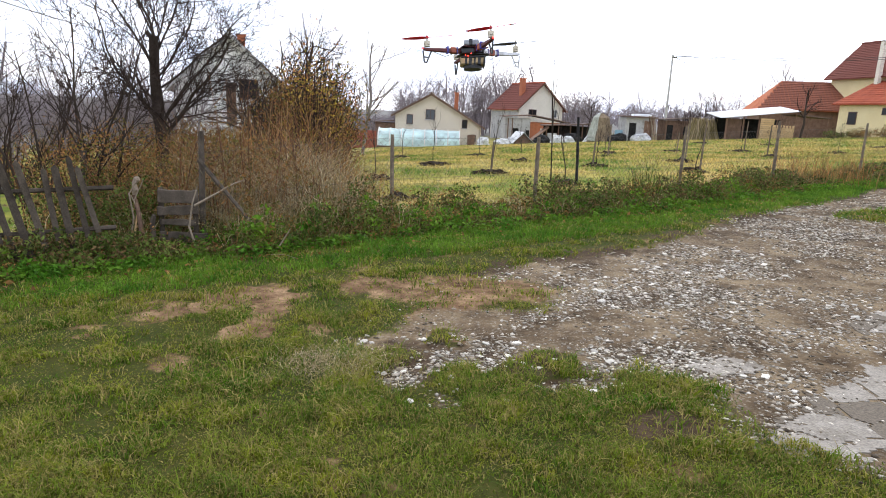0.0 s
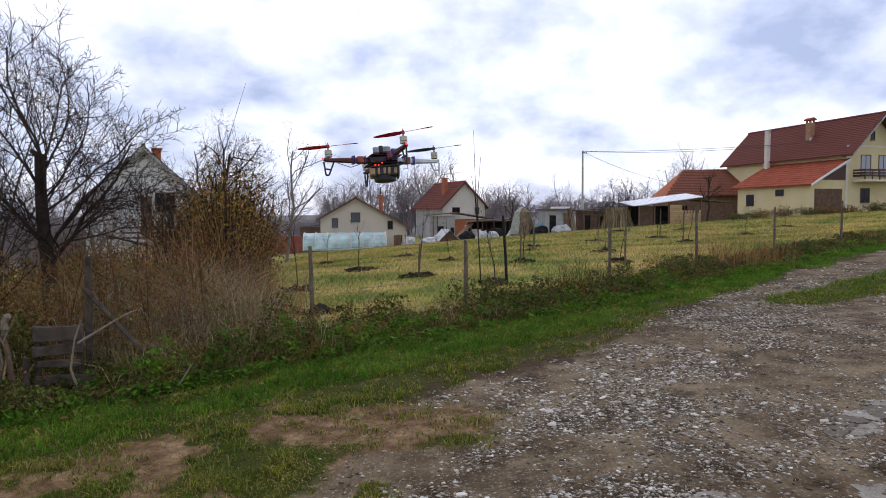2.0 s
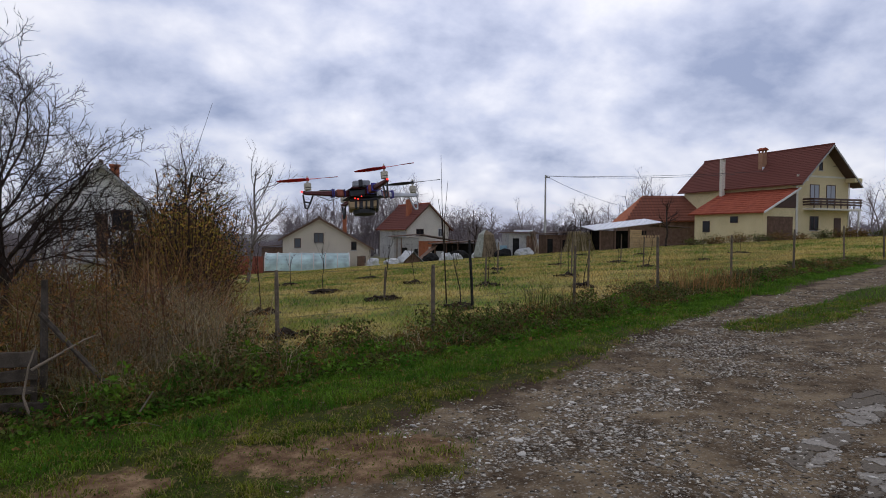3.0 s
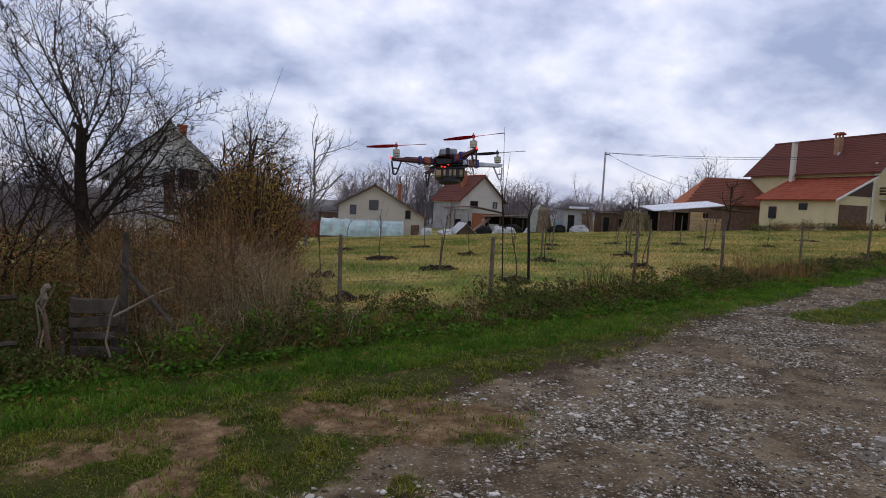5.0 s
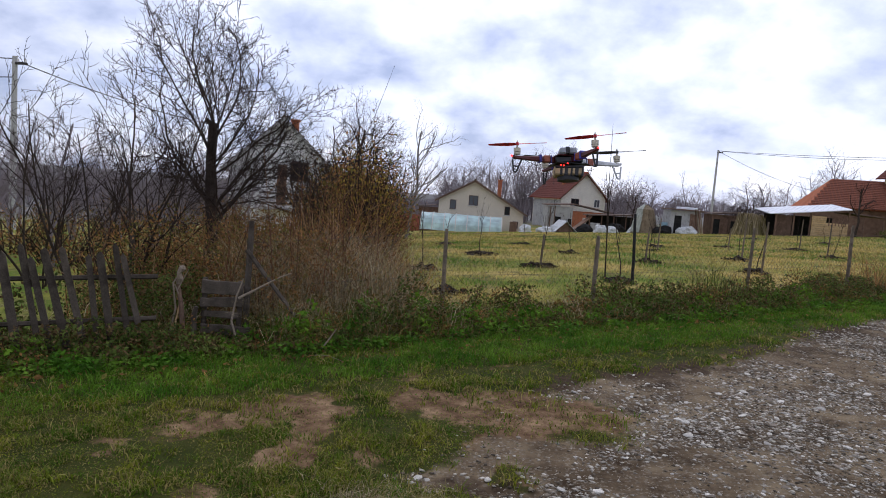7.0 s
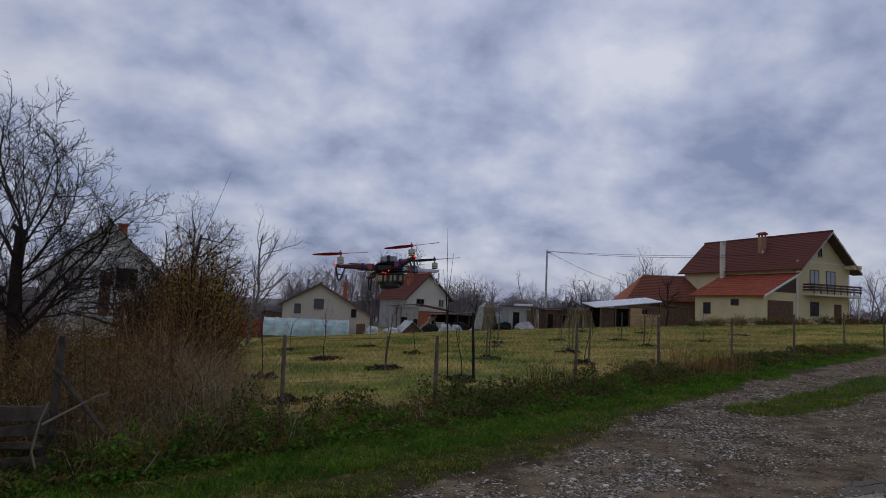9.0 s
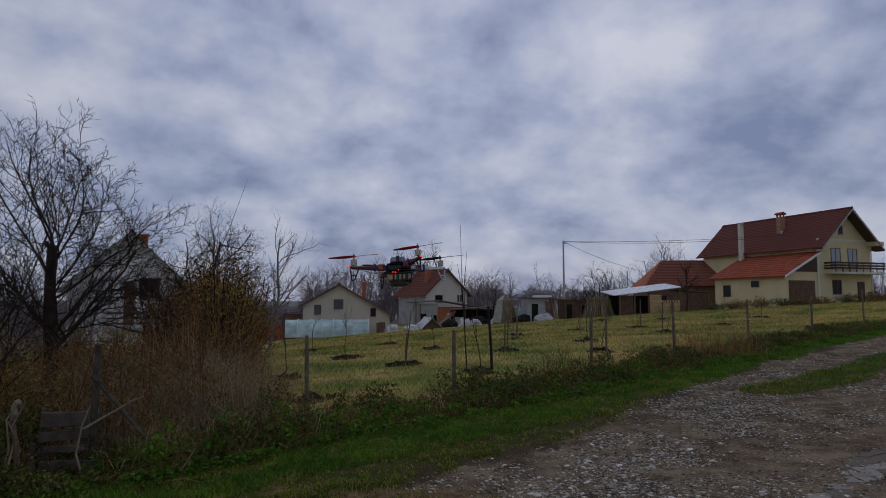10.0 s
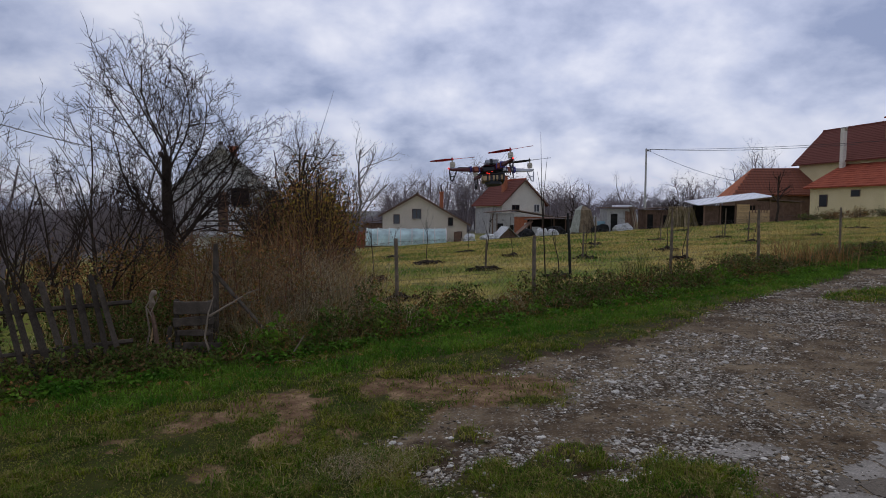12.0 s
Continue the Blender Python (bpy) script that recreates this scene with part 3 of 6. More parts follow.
def chimney(parent, x, y, z0, z1, w=0.5, body="brick_red"):
    c = part("chimney", box((x - w / 2, y - w / 2, z0), (x + w / 2, y + w / 2, z1), 0.02), M[body], parent)
    part("chimney_cap", box((x - w / 2 - 0.08, y - w / 2 - 0.08, z1 + 0.003), (x + w / 2 + 0.08, y + w / 2 + 0.08, z1 + 0.13), 0.02), M[body], c)
    return c


def gz(x, y):
    return float(ground_z(x, y))


# house with the asymmetrical roof behind the tunnel
hb = gable_house("beige_house", (-6.9, 75, -2.3), 0, 10.0, 9.0, 3.35, 2.3, 4.1, 5.7, "render_beige", "roof_dark", "beige rendered house with a low dark tiled roof beside a tunnel", 0.45)
window(hb, 1.3, 2.25, 0.75, 1.1, panes=1, glass="curtained_pane")
window(hb, 3.5, 2.85, 1.1, 1.15, glass="curtained_pane")
window(hb, 7.75, 2.0, 0.65, 1.0, panes=1)
window(hb, 8.85, 0.55, 0.6, 0.8, panes=1)
chimney(hb, 7.0, 3.0, 3.6, 6.0, 0.48)
part("flue_pipe", cyl(0.05, 0.05, 6.14, 7.0, 8, (7.0, 3.0)), M["wire"], hb)
sx = thing("red_shed", (-9.6, 78, -2.7), "low shed with dark red sheet walls beside the beige house", "shed")
part("wall", box((0, 0, -0.5), (2.5, 2.5, 2.6)), M["plank_brown"], sx)
part("roof", prism([(-0.2, 2.62), (2.6, 2.9), (2.6, 3.0), (-0.2, 2.72)], -0.3, 2.8), M["roof_dark"], sx)

# red sheet fence at the field's far corner
sf = thing("sheet_fence", (-14.5, 74.5, -3.0), "faded red sheet-metal fence at the field's edge", "fence")
for i in range(11):
    part("panel", box((i * 0.5, -0.02 + 0.02 * (i % 2), -0.2), (i * 0.5 + 0.485, 0.02 + 0.02 * (i % 2), 2.0 + 0.05 * random.random()), 0.005), M["rust_sheet"], sf)

# plastic tunnel greenhouse
gh = thing("tunnel_greenhouse", (-8.4, 70.3, -2.42), "long tunnel greenhouse under pale turquoise plastic sheet", "greenhouse", turn=2.2)
s = Soup()
N = 26
W_T = 9.1
for i in range(N + 1):
    sag = 0.03 * math.sin(i * math.pi / 2 + 1.5)
    row = []
    for k in range(11):
        a = math.pi * k / 10
        row.append((i * W_T / N, 1.9 - (1.9 + sag) * math.cos(a), (1.85 + sag + 0.02 * i / N) * math.sin(a) ** 0.75))
    s.v.append(np.array(row))
for i in range(N):
    for k in range(10):
        a = i * 11 + k
        s.f.append((a, a + 11, a + 12, a + 1))
s.f.append(tuple(range(11)))
s.f.append(tuple(range(N * 11, N * 11 + 11))[::-1])
s.n = (N + 1) * 11
cover = s.mesh("plastic_cover", M["sheet_plastic"], gh)
for i in range(8):
    s = Soup()
    x = 0.05 + i * (W_T - 0.1) / 7
    s.tube([(x, 1.9 - 1.95 * math.cos(math.pi * k / 14), 1.92 * max(0.0, math.sin(math.pi * k / 14)) ** 0.75) for k in range(15)], [0.055] * 15, 5)
    s.mesh("hoop", M["white_paint"], gh)

# two-storey pale house with a red roof
hc = gable_house("pale_house", (9.3, 95, -2.9), 21.7, 7.3, 9.5, 5.6, 5.6, 3.65, 9.1, "render_pale", "roof_red", "pale two-storey house with red roof and brick chimney", 0.55, 14)
window(hc, 1.6, 4.3, 1.3, 1.0, frame_mat="brown_paint")
window(hc, 5.4, 4.2, 1.0, 1.2, frame_mat="white_paint", glass="curtained_pane")
chimney(hc, 1.9, 3.0, 7.0, 9.7, 0.7)
part("side_wall", box((-0.03, 0.2, 0.0), (-0.004, 9.3, 4.9)), M["render_grey"], hc, "unpainted grey side wall")
ex = thing("brick_extension", (7.0, 89.5, -2.6), "unfinished block and brick outbuilding with a tin roof", "outbuilding", turn=4)
part("wall", box((0, 0, -0.8), (3.5, 4, 3.7)), M["render_grey"], ex, "grey block wall")
# openings are near-black slabs on the wall, their inner shade painted
part("opening", box((1.1, -0.03, 0.1), (1.9, 0.05, 2.3)), M["shade_and_scrap"], ex)
part("opening", box((2.9, -0.03, 0.3), (3.4, 0.05, 2.1)), M["shade_and_scrap"], ex)
part("brick_wall", box((3.503, 0.3, -0.8), (8.6, 4, 3.2)), M["brick_red"], ex, "bare red hollow-brick wall")
part("plaster_band", box((5.0, 0.25, -0.5), (7.2, 0.297, 2.4)), M["render_pale"], ex)
part("roof", prism([(-0.3, 3.8), (3.8, 4.1), (9.0, 3.25), (9.0, 3.38), (3.8, 4.25), (-0.3, 3.93)], -0.5, 4.3), M["roof_dark"], ex)
for x in (0.3, 0.9):
    part("post", box((x, -0.4, -0.6), (x + 0.12, -0.28, 3.7)), M["plank_brown"], ex)

# dark open shelter with clutter
ds = thing("lean_to_shelter", (10.8, 76, -1.5), "dark open timber shelter full of stored junk", "shed")
# the shelter's inner shade is put into the back wall's near-black colour
part("back_wall", box((0, 2.4, -0.4), (5.6, 2.5, 2.0)), M["shade_and_scrap"], ds)
part("roof", prism([(-0.4, 1.9), (5.9, 2.3), (5.9, 2.42), (-0.4, 2.02)], -0.4, 2.8), M["roof_dark"], ds)
for x in (0.0, 1.4, 2.8, 4.2, 5.5):
    part("post", box((x, -0.1, -0.4), (x + 0.12, 0.02, 1.95 + x * 0.06)), M["plank_brown"], ds)
part("side_boards", box((0.2, -0.05, -0.3), (1.3, 0.0, 1.1)), M["render_grey"], ds)
part("ramp_roof", prism([(-1.6, -0.1), (0.3, 1.7), (0.3, 1.85), (-1.8, 0.0)], -0.3, 2.6), M["plank_brown"], ds)

# tarpaulin tents and bags
def lump(name, at, size, material, label, category, seed, cuts=3, peak=0.0):
    """A slack heap: an icosphere pressed flat below and creased."""
    bm = bmesh.new()
    bmesh.ops.create_icosphere(bm, subdivisions=cuts, radius=1)
    for v in bm.verts:
        q = noise.noise(v.co * 1.7 + Vector((seed * 3.1, 0, 0))) * 0.35 + noise.noise(v.co * 4.5 + Vector((0, seed, 0))) * 0.14
        r = 1 + q
        v.co = Vector((v.co.x * r * size[0], v.co.y * r * size[1], max(-0.12, v.co.z * r + peak * max(0, 1 - 1.6 * math.hypot(v.co.x, v.co.y))) * size[2]))
    ob = mesh_ob(name, bm, material)
    ob.matrix_basis = pose(*at)
    return tagged(ob, label, category)


def roof_tent(at, w, d, h, turn, label):
    """A sheet slung over a ridge, open at the gable."""
    t = thing("tarpaulin_tent", at, label, "tarpaulin", turn=turn)
    s = Soup()
    for i in range(9):
        y = d * i / 8
        row = []
        for k in range(9):
            u = -1 + k / 4
            sag = -0.06 * math.sin(math.pi * abs(u)) + 0.03 * math.sin(i * 2.1 + k)
            row.append((u * w / 2, y, h * (1 - abs(u)) + sag))
        s.v.append(np.array(row))
    for i in range(8):
        for k in range(8):
            a = i * 9 + k
            s.f.append((a, a + 1, a + 10, a + 9))
    s.n = 81
    ob = s.mesh("sheet", M["tarp"], t)
    sm = ob.modifiers.new("thickness", "SOLIDIFY")
    sm.thickness = 0.03
    part("filling", prism([(-w * 0.36, -0.2), (w * 0.36, -0.2), (w * 0.3, h * 0.3), (0, h * 0.8), (-w * 0.3, h * 0.3)], 0.3, d - 0.2), M["plank_brown"], t, "stacked brown firewood")
    return t


roof_tent((7.6, 69.6, gz(7.6, 69.6)), 2.6, 3.0, 1.25, 12, "white tarpaulin tent over a firewood stack")
for k, (x, y, sxx, sz) in enumerate([(5.3, 70, 0.9, 0.55), (6.2, 70.6, 0.7, 0.7), (3.2, 70, 0.75, 0.75), (11.3, 70, 0.8, 0.8), (12.4, 69.6, 0.7, 0.6), (14.6, 69, 0.7, 0.6), (19.2, 65.6, 0.8, 0.7), (18.4, 65.2, 0.5, 0.6)]):
    lump("filled_sack", (x, y, gz(x, y) + 0.06), (sxx, 0.6, sz), M["tarp"], "pale plastic bag of stuff lying on the grass", "sack", k)
for k, (x, y, sxx, sz) in enumerate([(9.8, 71.5, 0.9, 0.8), (13.2, 72.5, 1.1, 0.9), (16.8, 66.2, 1.0, 0.8)]):
    lump("junk_heap", (x, y, gz(x, y) + 0.06), (sxx, 0.8, sz), M["shade_and_scrap"], "dark heap of scrap beside the sheds", "heap", 20 + k)
barrel = mesh_ob("rusty_barrel", cyl(0.42, 0.42, 0, 1.1, 14), M["plank_brown"])
barrel.matrix_basis = pose(1.9, 71, gz(1.9, 71))
tagged(barrel, "rusty brown steel barrel standing on the grass", "barrel")

# haystack half under a sheet
hs = thing("haystack", (15.4, 68, gz(15.4, 68)), "tall haystack partly covered by a grey-green sheet", "haystack")
bm = cyl(1.35, 0.75, -0.1, 2.5, 20)
merge(bm, cyl(0.75, 0.15, 2.5, 2.95, 20))
bmesh.ops.subdivide_edges(bm, edges=bm.edges[:], cuts=2)
for v in bm.verts:
    v.co += Vector((noise.noise(v.co * 3), noise.noise(v.co * 3 + Vector((5, 0, 0))), 0)) * 0.12
part("hay", bm, M["hay"], hs)
s = Soup()
for i in range(9):
    a = radians(150 + i * 11)
    s.v.append(np.array([((1.47 - 0.24 * z + 0.06 * math.sin(i * 2.6 + z * 2)) * math.cos(a), (1.47 - 0.24 * z) * math.sin(a), z) for z in (0.1, 0.7, 1.3, 1.9, 2.5)] + [(0.3 * math.cos(a), 0.3 * math.sin(a), 3.0)]))
for i in range(8):
    for k in range(5):
        a = i * 6 + k
        s.f.append((a, a + 6, a + 7, a + 1))
s.n = 54
sheet = s.mesh("cover_sheet", M["sheet_grey"], hs)
sheet.modifiers.new("thickness", "SOLIDIFY").thickness = 0.02


def shack(at, w, d, h0, h1, wall, label, opening=None, turn=0, boards=None):
    b = thing("shack", at, label, "shed", turn=turn)
    part("wall", box((0, 0, -0.5), (w, d, min(h0, h1) - 0.03), 0.02), M[wall], b)
    part("roof", prism([(-0.25, h0), (w + 0.25, h1), (w + 0.25, h1 + 0.1), (-0.25, h0 + 0.1)], -0.4, d + 0.3), M["roof_dark"], b)
    for u0, u1, z1 in opening or ():
        # a near-black slab paints the doorway's inner shade
        part("doorway", box((u0, -0.03, -0.1), (u1, 0.05, z1)), M["shade_and_scrap"], b)
    if boards:
        n = int((boards[1] - boards[0]) / 0.17)
        for i in range(n):
            x = boards[0] + i * 0.17
            part("plank", box((x, -0.07, -0.1), (x + 0.155, -0.033, boards[2] + 0.12 * random.random()), 0.004), M["plank_brown"], b)
    return b


part("panel", box((0, 0, 0), (1.3, 0.06, 1.25), 0.01), M["blue_sheet"], thing("blue_sheet", (16.6, 66.8, gz(16.6, 66.8) - 0.05), "pale blue sheet standing between the sheds", "sheet"))
shack((17.4, 66, -0.45), 2.9, 3, 2.3, 2.25, "render_grey", "small grey plastered shack with leaning planks", [(0.4, 1.1, 1.7)], boards=(1.9, 2.9, 1.9))
part("sheet", box((18.2, 66, 1.9), (20.0, 67.2, 2.15), 0.05), M["white_metal"], thing("roof_load", (0, 0, 0.0), "pale sheet lying on the shack roof", "sheet"))
for i in range(4):
    s = Soup()
    s.tube([(20.1 + i * 0.16, 65.7, -0.35), (19.75 + i * 0.16, 66.0, 2.0)], [0.07, 0.06], 6)
    tagged(s.mesh("leaning_beam", M["pale_wood"] if i % 2 else M["plank_brown"]), "timber beam leaning on the shack", "beam", "leaning beams")
shack((21.6, 66.5, -0.3), 3.0, 2.5, 2.0, 2.25, "plank_brown", "low brown shed with a patched roof", [(0.2, 0.8, 1.5), (1.9, 2.6, 1.4)], boards=(0.9, 1.9, 1.6))
cs = thing("maize_stalks", (24.6, 64.5, gz(24.6, 64.5)), "bundle of dry maize stalks stacked upright", "stalks")
s = Soup()
for i in range(480):
    a, r = random.random() * 6.28, math.sqrt(random.random())
    x, y = 1.5 * r * math.cos(a), 0.7 * r * math.sin(a)
    hgt = 1.3 + random.random() * 0.9
    s.tube([(x * 1.25, y * 1.25, -0.1), (x, y, hgt * 0.5), (x * 0.8 + random.gauss(0, 0.15), y * 0.8, hgt)], [0.04, 0.035, 0.015], 3)
tagged(s.mesh("sheaf", M["straw"], cs), kind="stuff")

# open shed with the white roof and new planks
ws = thing("open_shed", (26.1, 62.5, 0.35), "open timber shed with white sheet roof and new planks", "shed", turn=-4)
bm = box((-0.75, -0.6, 0), (6.5, 3.9, 0.06))
bmesh.ops.transform(bm, matrix=pose(0, 0, 1.9, 6, -7, 0), verts=bm.verts)
deck = part("roof", bm, M["white_metal"], ws, "white corrugated roof")
for i in range(18):
    x = -0.7 + i * 0.41
    part("roof_rib", box((x, -0.6, 0.063), (x + 0.05, 3.9, 0.09), 0, pose(0, 0, 1.9, 6, -7, 0)), M["white_metal"], deck)
# back wall coloured near-black for the shade under the roof
part("back_wall", box((0, 3.3, -0.6), (6.4, 3.4, 1.8)), M["shade_and_scrap"], ws)
part("side_wall", box((0.0, 0.1, -0.6), (1.5, 0.18, 1.75)), M["plank_brown"], ws)
for x in (0.0, 1.55, 3.0, 6.3):
    part("post", box((x, -0.05, -0.6), (x + 0.12, 0.07, 1.8 + x * 0.12)), M["plank_brown"], ws)
for i in range(11):
    z = -0.2 + i * 0.19
    part("plank", box((3.15, -0.1, z), (6.3 if i < 8 else 4.4, -0.06, z + 0.18), 0.004), M["plank_new"], ws)
for i in range(6):
    part("batten", box((4.6 + i * 0.28, -0.14, 1.05), (4.68 + i * 0.28, -0.104, 1.75)), M["plank_brown"], ws)
part("shade_net", prism([(6.5, 2.3), (9.5, 2.1), (9.5, 2.2), (6.5, 2.4)], -0.4, 3.5), M["roof_dark"], ws)
for x in (7.6, 9.3):
    part("post", box((x, -0.05, -0.6), (x + 0.1, 0.05, 2.15)), M["plank_brown"], ws)

# orange-roofed barn
bn = thing("barn", (34.8, 74, 0.0), "low barn with a large bright orange tiled roof", "barn", turn=-12)
part("wall", box((0, 0.3, -0.8), (12, 7.5, 3.6)), M["plank_brown"], bn)
slope = part("roof", prism([(-0.6, 3.4), (12.5, 3.4), (12.5, 3.3), (-0.6, 3.3)], 0, 0.1), M["roof_orange"], bn)
s = Soup()
for i in range(16):
    for j in range(34):
        f0, f1 = i / 16, (i + 1.08) / 16
        xa = -0.6 + 13.1 * j / 34
        y0, z0, y1, z1 = -0.3 + 4.2 * f0, 3.45 + 3.3 * f0, -0.3 + 4.2 * f1, 3.45 + 3.3 * f1
        lo = -0.6 + 3.0 * f0
        if xa < lo:
            continue
        s.add([(xa, y0, z0 + 0.09), (xa + 0.36, y0, z0 + 0.09), (xa + 0.36, y1, z1 + 0.02), (xa, y1, z1 + 0.02), (xa, y0, z0), (xa + 0.36, y0, z0)], [(0, 1, 2, 3), (4, 5, 1, 0)])
tagged(s.mesh("roof_tiles", M["roof_orange"], slope), kind="stuff")
bm = bmesh.new()
v = [bm.verts.new(c) for c in ((-0.6, -0.3, 3.4), (12.5, -0.3, 3.4), (12.5, 3.9, 6.72), (2.4, 3.9, 6.72), (-0.6, 8.1, 3.4), (12.5, 8.1, 3.4))]
for q in ((0, 1, 2, 3), (3, 2, 5, 4), (0, 3, 4), (1, 5, 2), (0, 4, 5, 1)):
    bm.faces.new([v[i] for i in q])
part("roof_deck", bm, M["roof_orange"], bn)

# the large yellow house
K = (46.5, 60.0, 1.55)
TURN_R = 12.0
hr = gable_house("yellow_house", K, TURN_R, 7.6, 16.4, 6.0, 6.0, 3.8, 9.65, "render_cream", "roof_red", "large pale yellow house with red tiled roof and balcony", 0.6, 20, front_over=1.2, barge="render_grey")
window(hr, 1.9, 3.55, 1.35, 2.05, panes=2, glass="net_curtain")
window(hr, 4.3, 3.55, 1.35, 2.05, panes=2, glass="net_curtain")
window(hr, 1.95, 0.75, 1.25, 1.5, panes=2)
part("door", box((5.5, -0.08, 0.0), (6.5, 0.05, 2.1), 0.02), M["brown_paint"], hr)
window(hr, 3.15, 7.1, 0.55, 0.9, panes=1)
part("band", box((0, -0.04, 6.35), (7.6, -0.004, 6.55)), M["render_pale"], hr)
part("band", box((0, -0.04, 5.95), (0.25, -0.004, 0.0)), M["render_pale"], hr)
bal = part("balcony", box((0.9, -1.3, 2.85), (8.0, -0.003, 3.05), 0.02), M["render_pale"], hr, "long balcony with dark timber rails")
for z in (3.35, 3.62, 3.9):
    part("rail", box((0.9, -1.32, z), (8.0, -1.26, z + 0.19), 0.005), M["brown_paint"], bal)
    part("rail", box((0.9, -1.25, z), (0.96, -0.02, z + 0.19), 0.005), M["brown_paint"], bal)
for i in range(8):
    part("baluster", box((1.0 + i * 0.97, -1.25, 3.053), (1.1 + i * 0.97, -1.18, 3.95)), M["brown_paint"], bal)
part("post", box((7.6, -1.25, -0.6), (7.72, -1.13, 2.847)), M["white_paint"], hr)
stack = part("chimney", box((1.58, 5.78, 7.3), (2.22, 6.42, 9.55), 0.02), M["brick_tan"], hr, "tan brick chimney with a vaulted cap")
for cx in (1.6, 2.06):
    for cy in (5.8, 6.26):
        part("cap_pier", box((cx, cy, 9.553), (cx + 0.14, cy + 0.14, 9.85)), M["brick_tan"], stack)
part("chimney_cap", prism([(1.45, 9.853), (2.35, 9.853), (2.3, 9.98), (1.9, 10.16), (1.5, 9.98)], 5.65, 6.55), M["roof_red"], stack)
part("flashing", box((1.5, 5.7, 7.55), (2.3, 5.775, 7.95), 0.01), M["white_metal"], stack)
for x0, s in ((-0.6, 1), (8.2, -1)):
    z0 = 6.0 - 0.6 * 3.65 / 3.8
    part("soffit", prism([(x0, z0 - 0.03), (3.8, 9.62), (3.8, 9.56), (x0, z0 - 0.09)], -1.18, -0.004), M["brown_paint"], hr, "dark boarded soffit")
for e in (0, 1):
    part("gutter_pipe", cyl(0.06, 0.06, -0.5, 6.0, 8, (-0.05 + e * 7.7, -0.06)), M["white_paint"], hr)
part("eave_box", box((7.0, -1.15, 5.9), (8.2, -0.003, 6.35), 0.03), M["render_cream"], hr)
# dish and air unit under the eave
part("air_unit", box((0.6, -0.35, 5.9), (1.3, -0.003, 6.4), 0.03), M["white_paint"], hr)
# lean-to along its side with the garage
part("annex_wall", prism([(-4.5, -1.0), (-0.003, -1.0), (-0.003, 4.9), (-0.3, 4.9), (-4.5, 2.7)], 0.0, 9.6), M["render_cream"], hr, "pale yellow annex wall")
roof_slope(hr, -5.0, 2.55, -0.004, 5.15, -0.5, 10.1, M["roof_red"], 11)
part("annex_barge", prism([(-5.0, 2.6), (-0.01, 5.2), (-0.01, 5.0), (-5.0, 2.4)], -0.6, -0.504), M["white_paint"], hr, "white barge board")
part("garage_gate", box((-4.0, -0.06, -0.4), (-0.5, -0.003, 2.15), 0.01), M["plank_brown"], hr, "dark brown garage gate")
part("gable_boards", prism([(-3.2, 3.05), (-0.1, 3.05), (-0.1, 4.6)], -0.06, -0.003), M["brown_paint"], hr, "dark boarded gable of the annex")


def side_window(u, z, w, h):
    b = box((-4.56, u, z), (-4.503, u + w, z + h), 0.01)
    win = part("window", b, M["brown_paint"], hr)
    part("pane", box((-4.575, u + 0.08, z + 0.08), (-4.563, u + w - 0.08, z + h - 0.08)), M["pane"], win)


side_window(7.2, 0.5, 1.1, 1.3)
side_window(3.2, 1.5, 1.1, 0.7)
c1 = part("chimney", box((-0.9, 9.17, 4.3), (-0.45, 9.63, 8.7), 0.02), M["render_pale"], hr, "tall pale rendered chimney")
for x in (-0.88, -0.53):
    part("chimney_cap", box((x, 9.17, 8.703), (x + 0.06, 9.63, 9.05)), M["render_pale"], c1)
part("chimney_top", box((-0.95, 9.12, 9.053), (-0.4, 9.68, 9.15), 0.02), M["render_grey"], c1)

# the gabled house behind the bare tree
ha = gable_house("white_gable_house", (-17.1, 39.3, -2.2), 19, 6.4, 8.5, 4.75, 4.75, 3.2, 7.8, "render_white", "roof_dark", "old white gabled house half hidden by bushes", 0.55, 12, 0.5, "render_grey")
window(ha, 3.75, 3.95, 1.15, 1.2, panes=2)
part("door", box((2.95, -0.05, 2.3), (3.55, 0.05, 4.9)), M["plank_brown"], ha, "weathered brown balcony door")
part("balcony_slab", box((1.9, -1.0, 2.0), (5.6, -0.003, 2.17), 0.02), M["render_grey"], ha)
for i in range(3):
    part("rail", box((1.9, -1.03, 2.4 + i * 0.3), (5.6, -0.98, 2.5 + i * 0.3), 0.01), M["old_wood"], ha)
window(ha, 4.6, 0.3, 1.0, 1.2, panes=2)
chimney(ha, 3.95, 2.2, 6.4, 7.9, 0.5)

# ---- poles and lines ----
def pole(at, h, label, lean=0.0, arm=True):
    p = thing("utility_pole", at, label, "pole")
    part("shaft", cyl(0.17, 0.1, -0.5, h, 12, bend=pose(0, 0, 0, 0, lean, 0)), M["pole_concrete"], p)
    if arm:
        part("cross_arm", box((-0.1, -0.08, h - 0.35), (0.55, 0.08, h - 0.25), 0.01), M["wire"], p)
        for x in (0.15, 0.5):
            part("insulator", cyl(0.05, 0.035, h - 0.25, h - 0.1, 8, (x, 0)), M["white_paint"], p)
    return p


def cable(a, b, sag, name="overhead_cable", r=0.022):
    s = Soup()
    pts = [tuple(Vector(a).lerp(Vector(b), i / 20) - Vector((0, 0, sag * 4 * (i / 20) * (1 - i / 20)))) for i in range(21)]
    s.tube(pts, [r] * 21, 4)
    return tagged(s.mesh(name, M["wire"]), "thin dark overhead power cable strung from a pole", "cable")


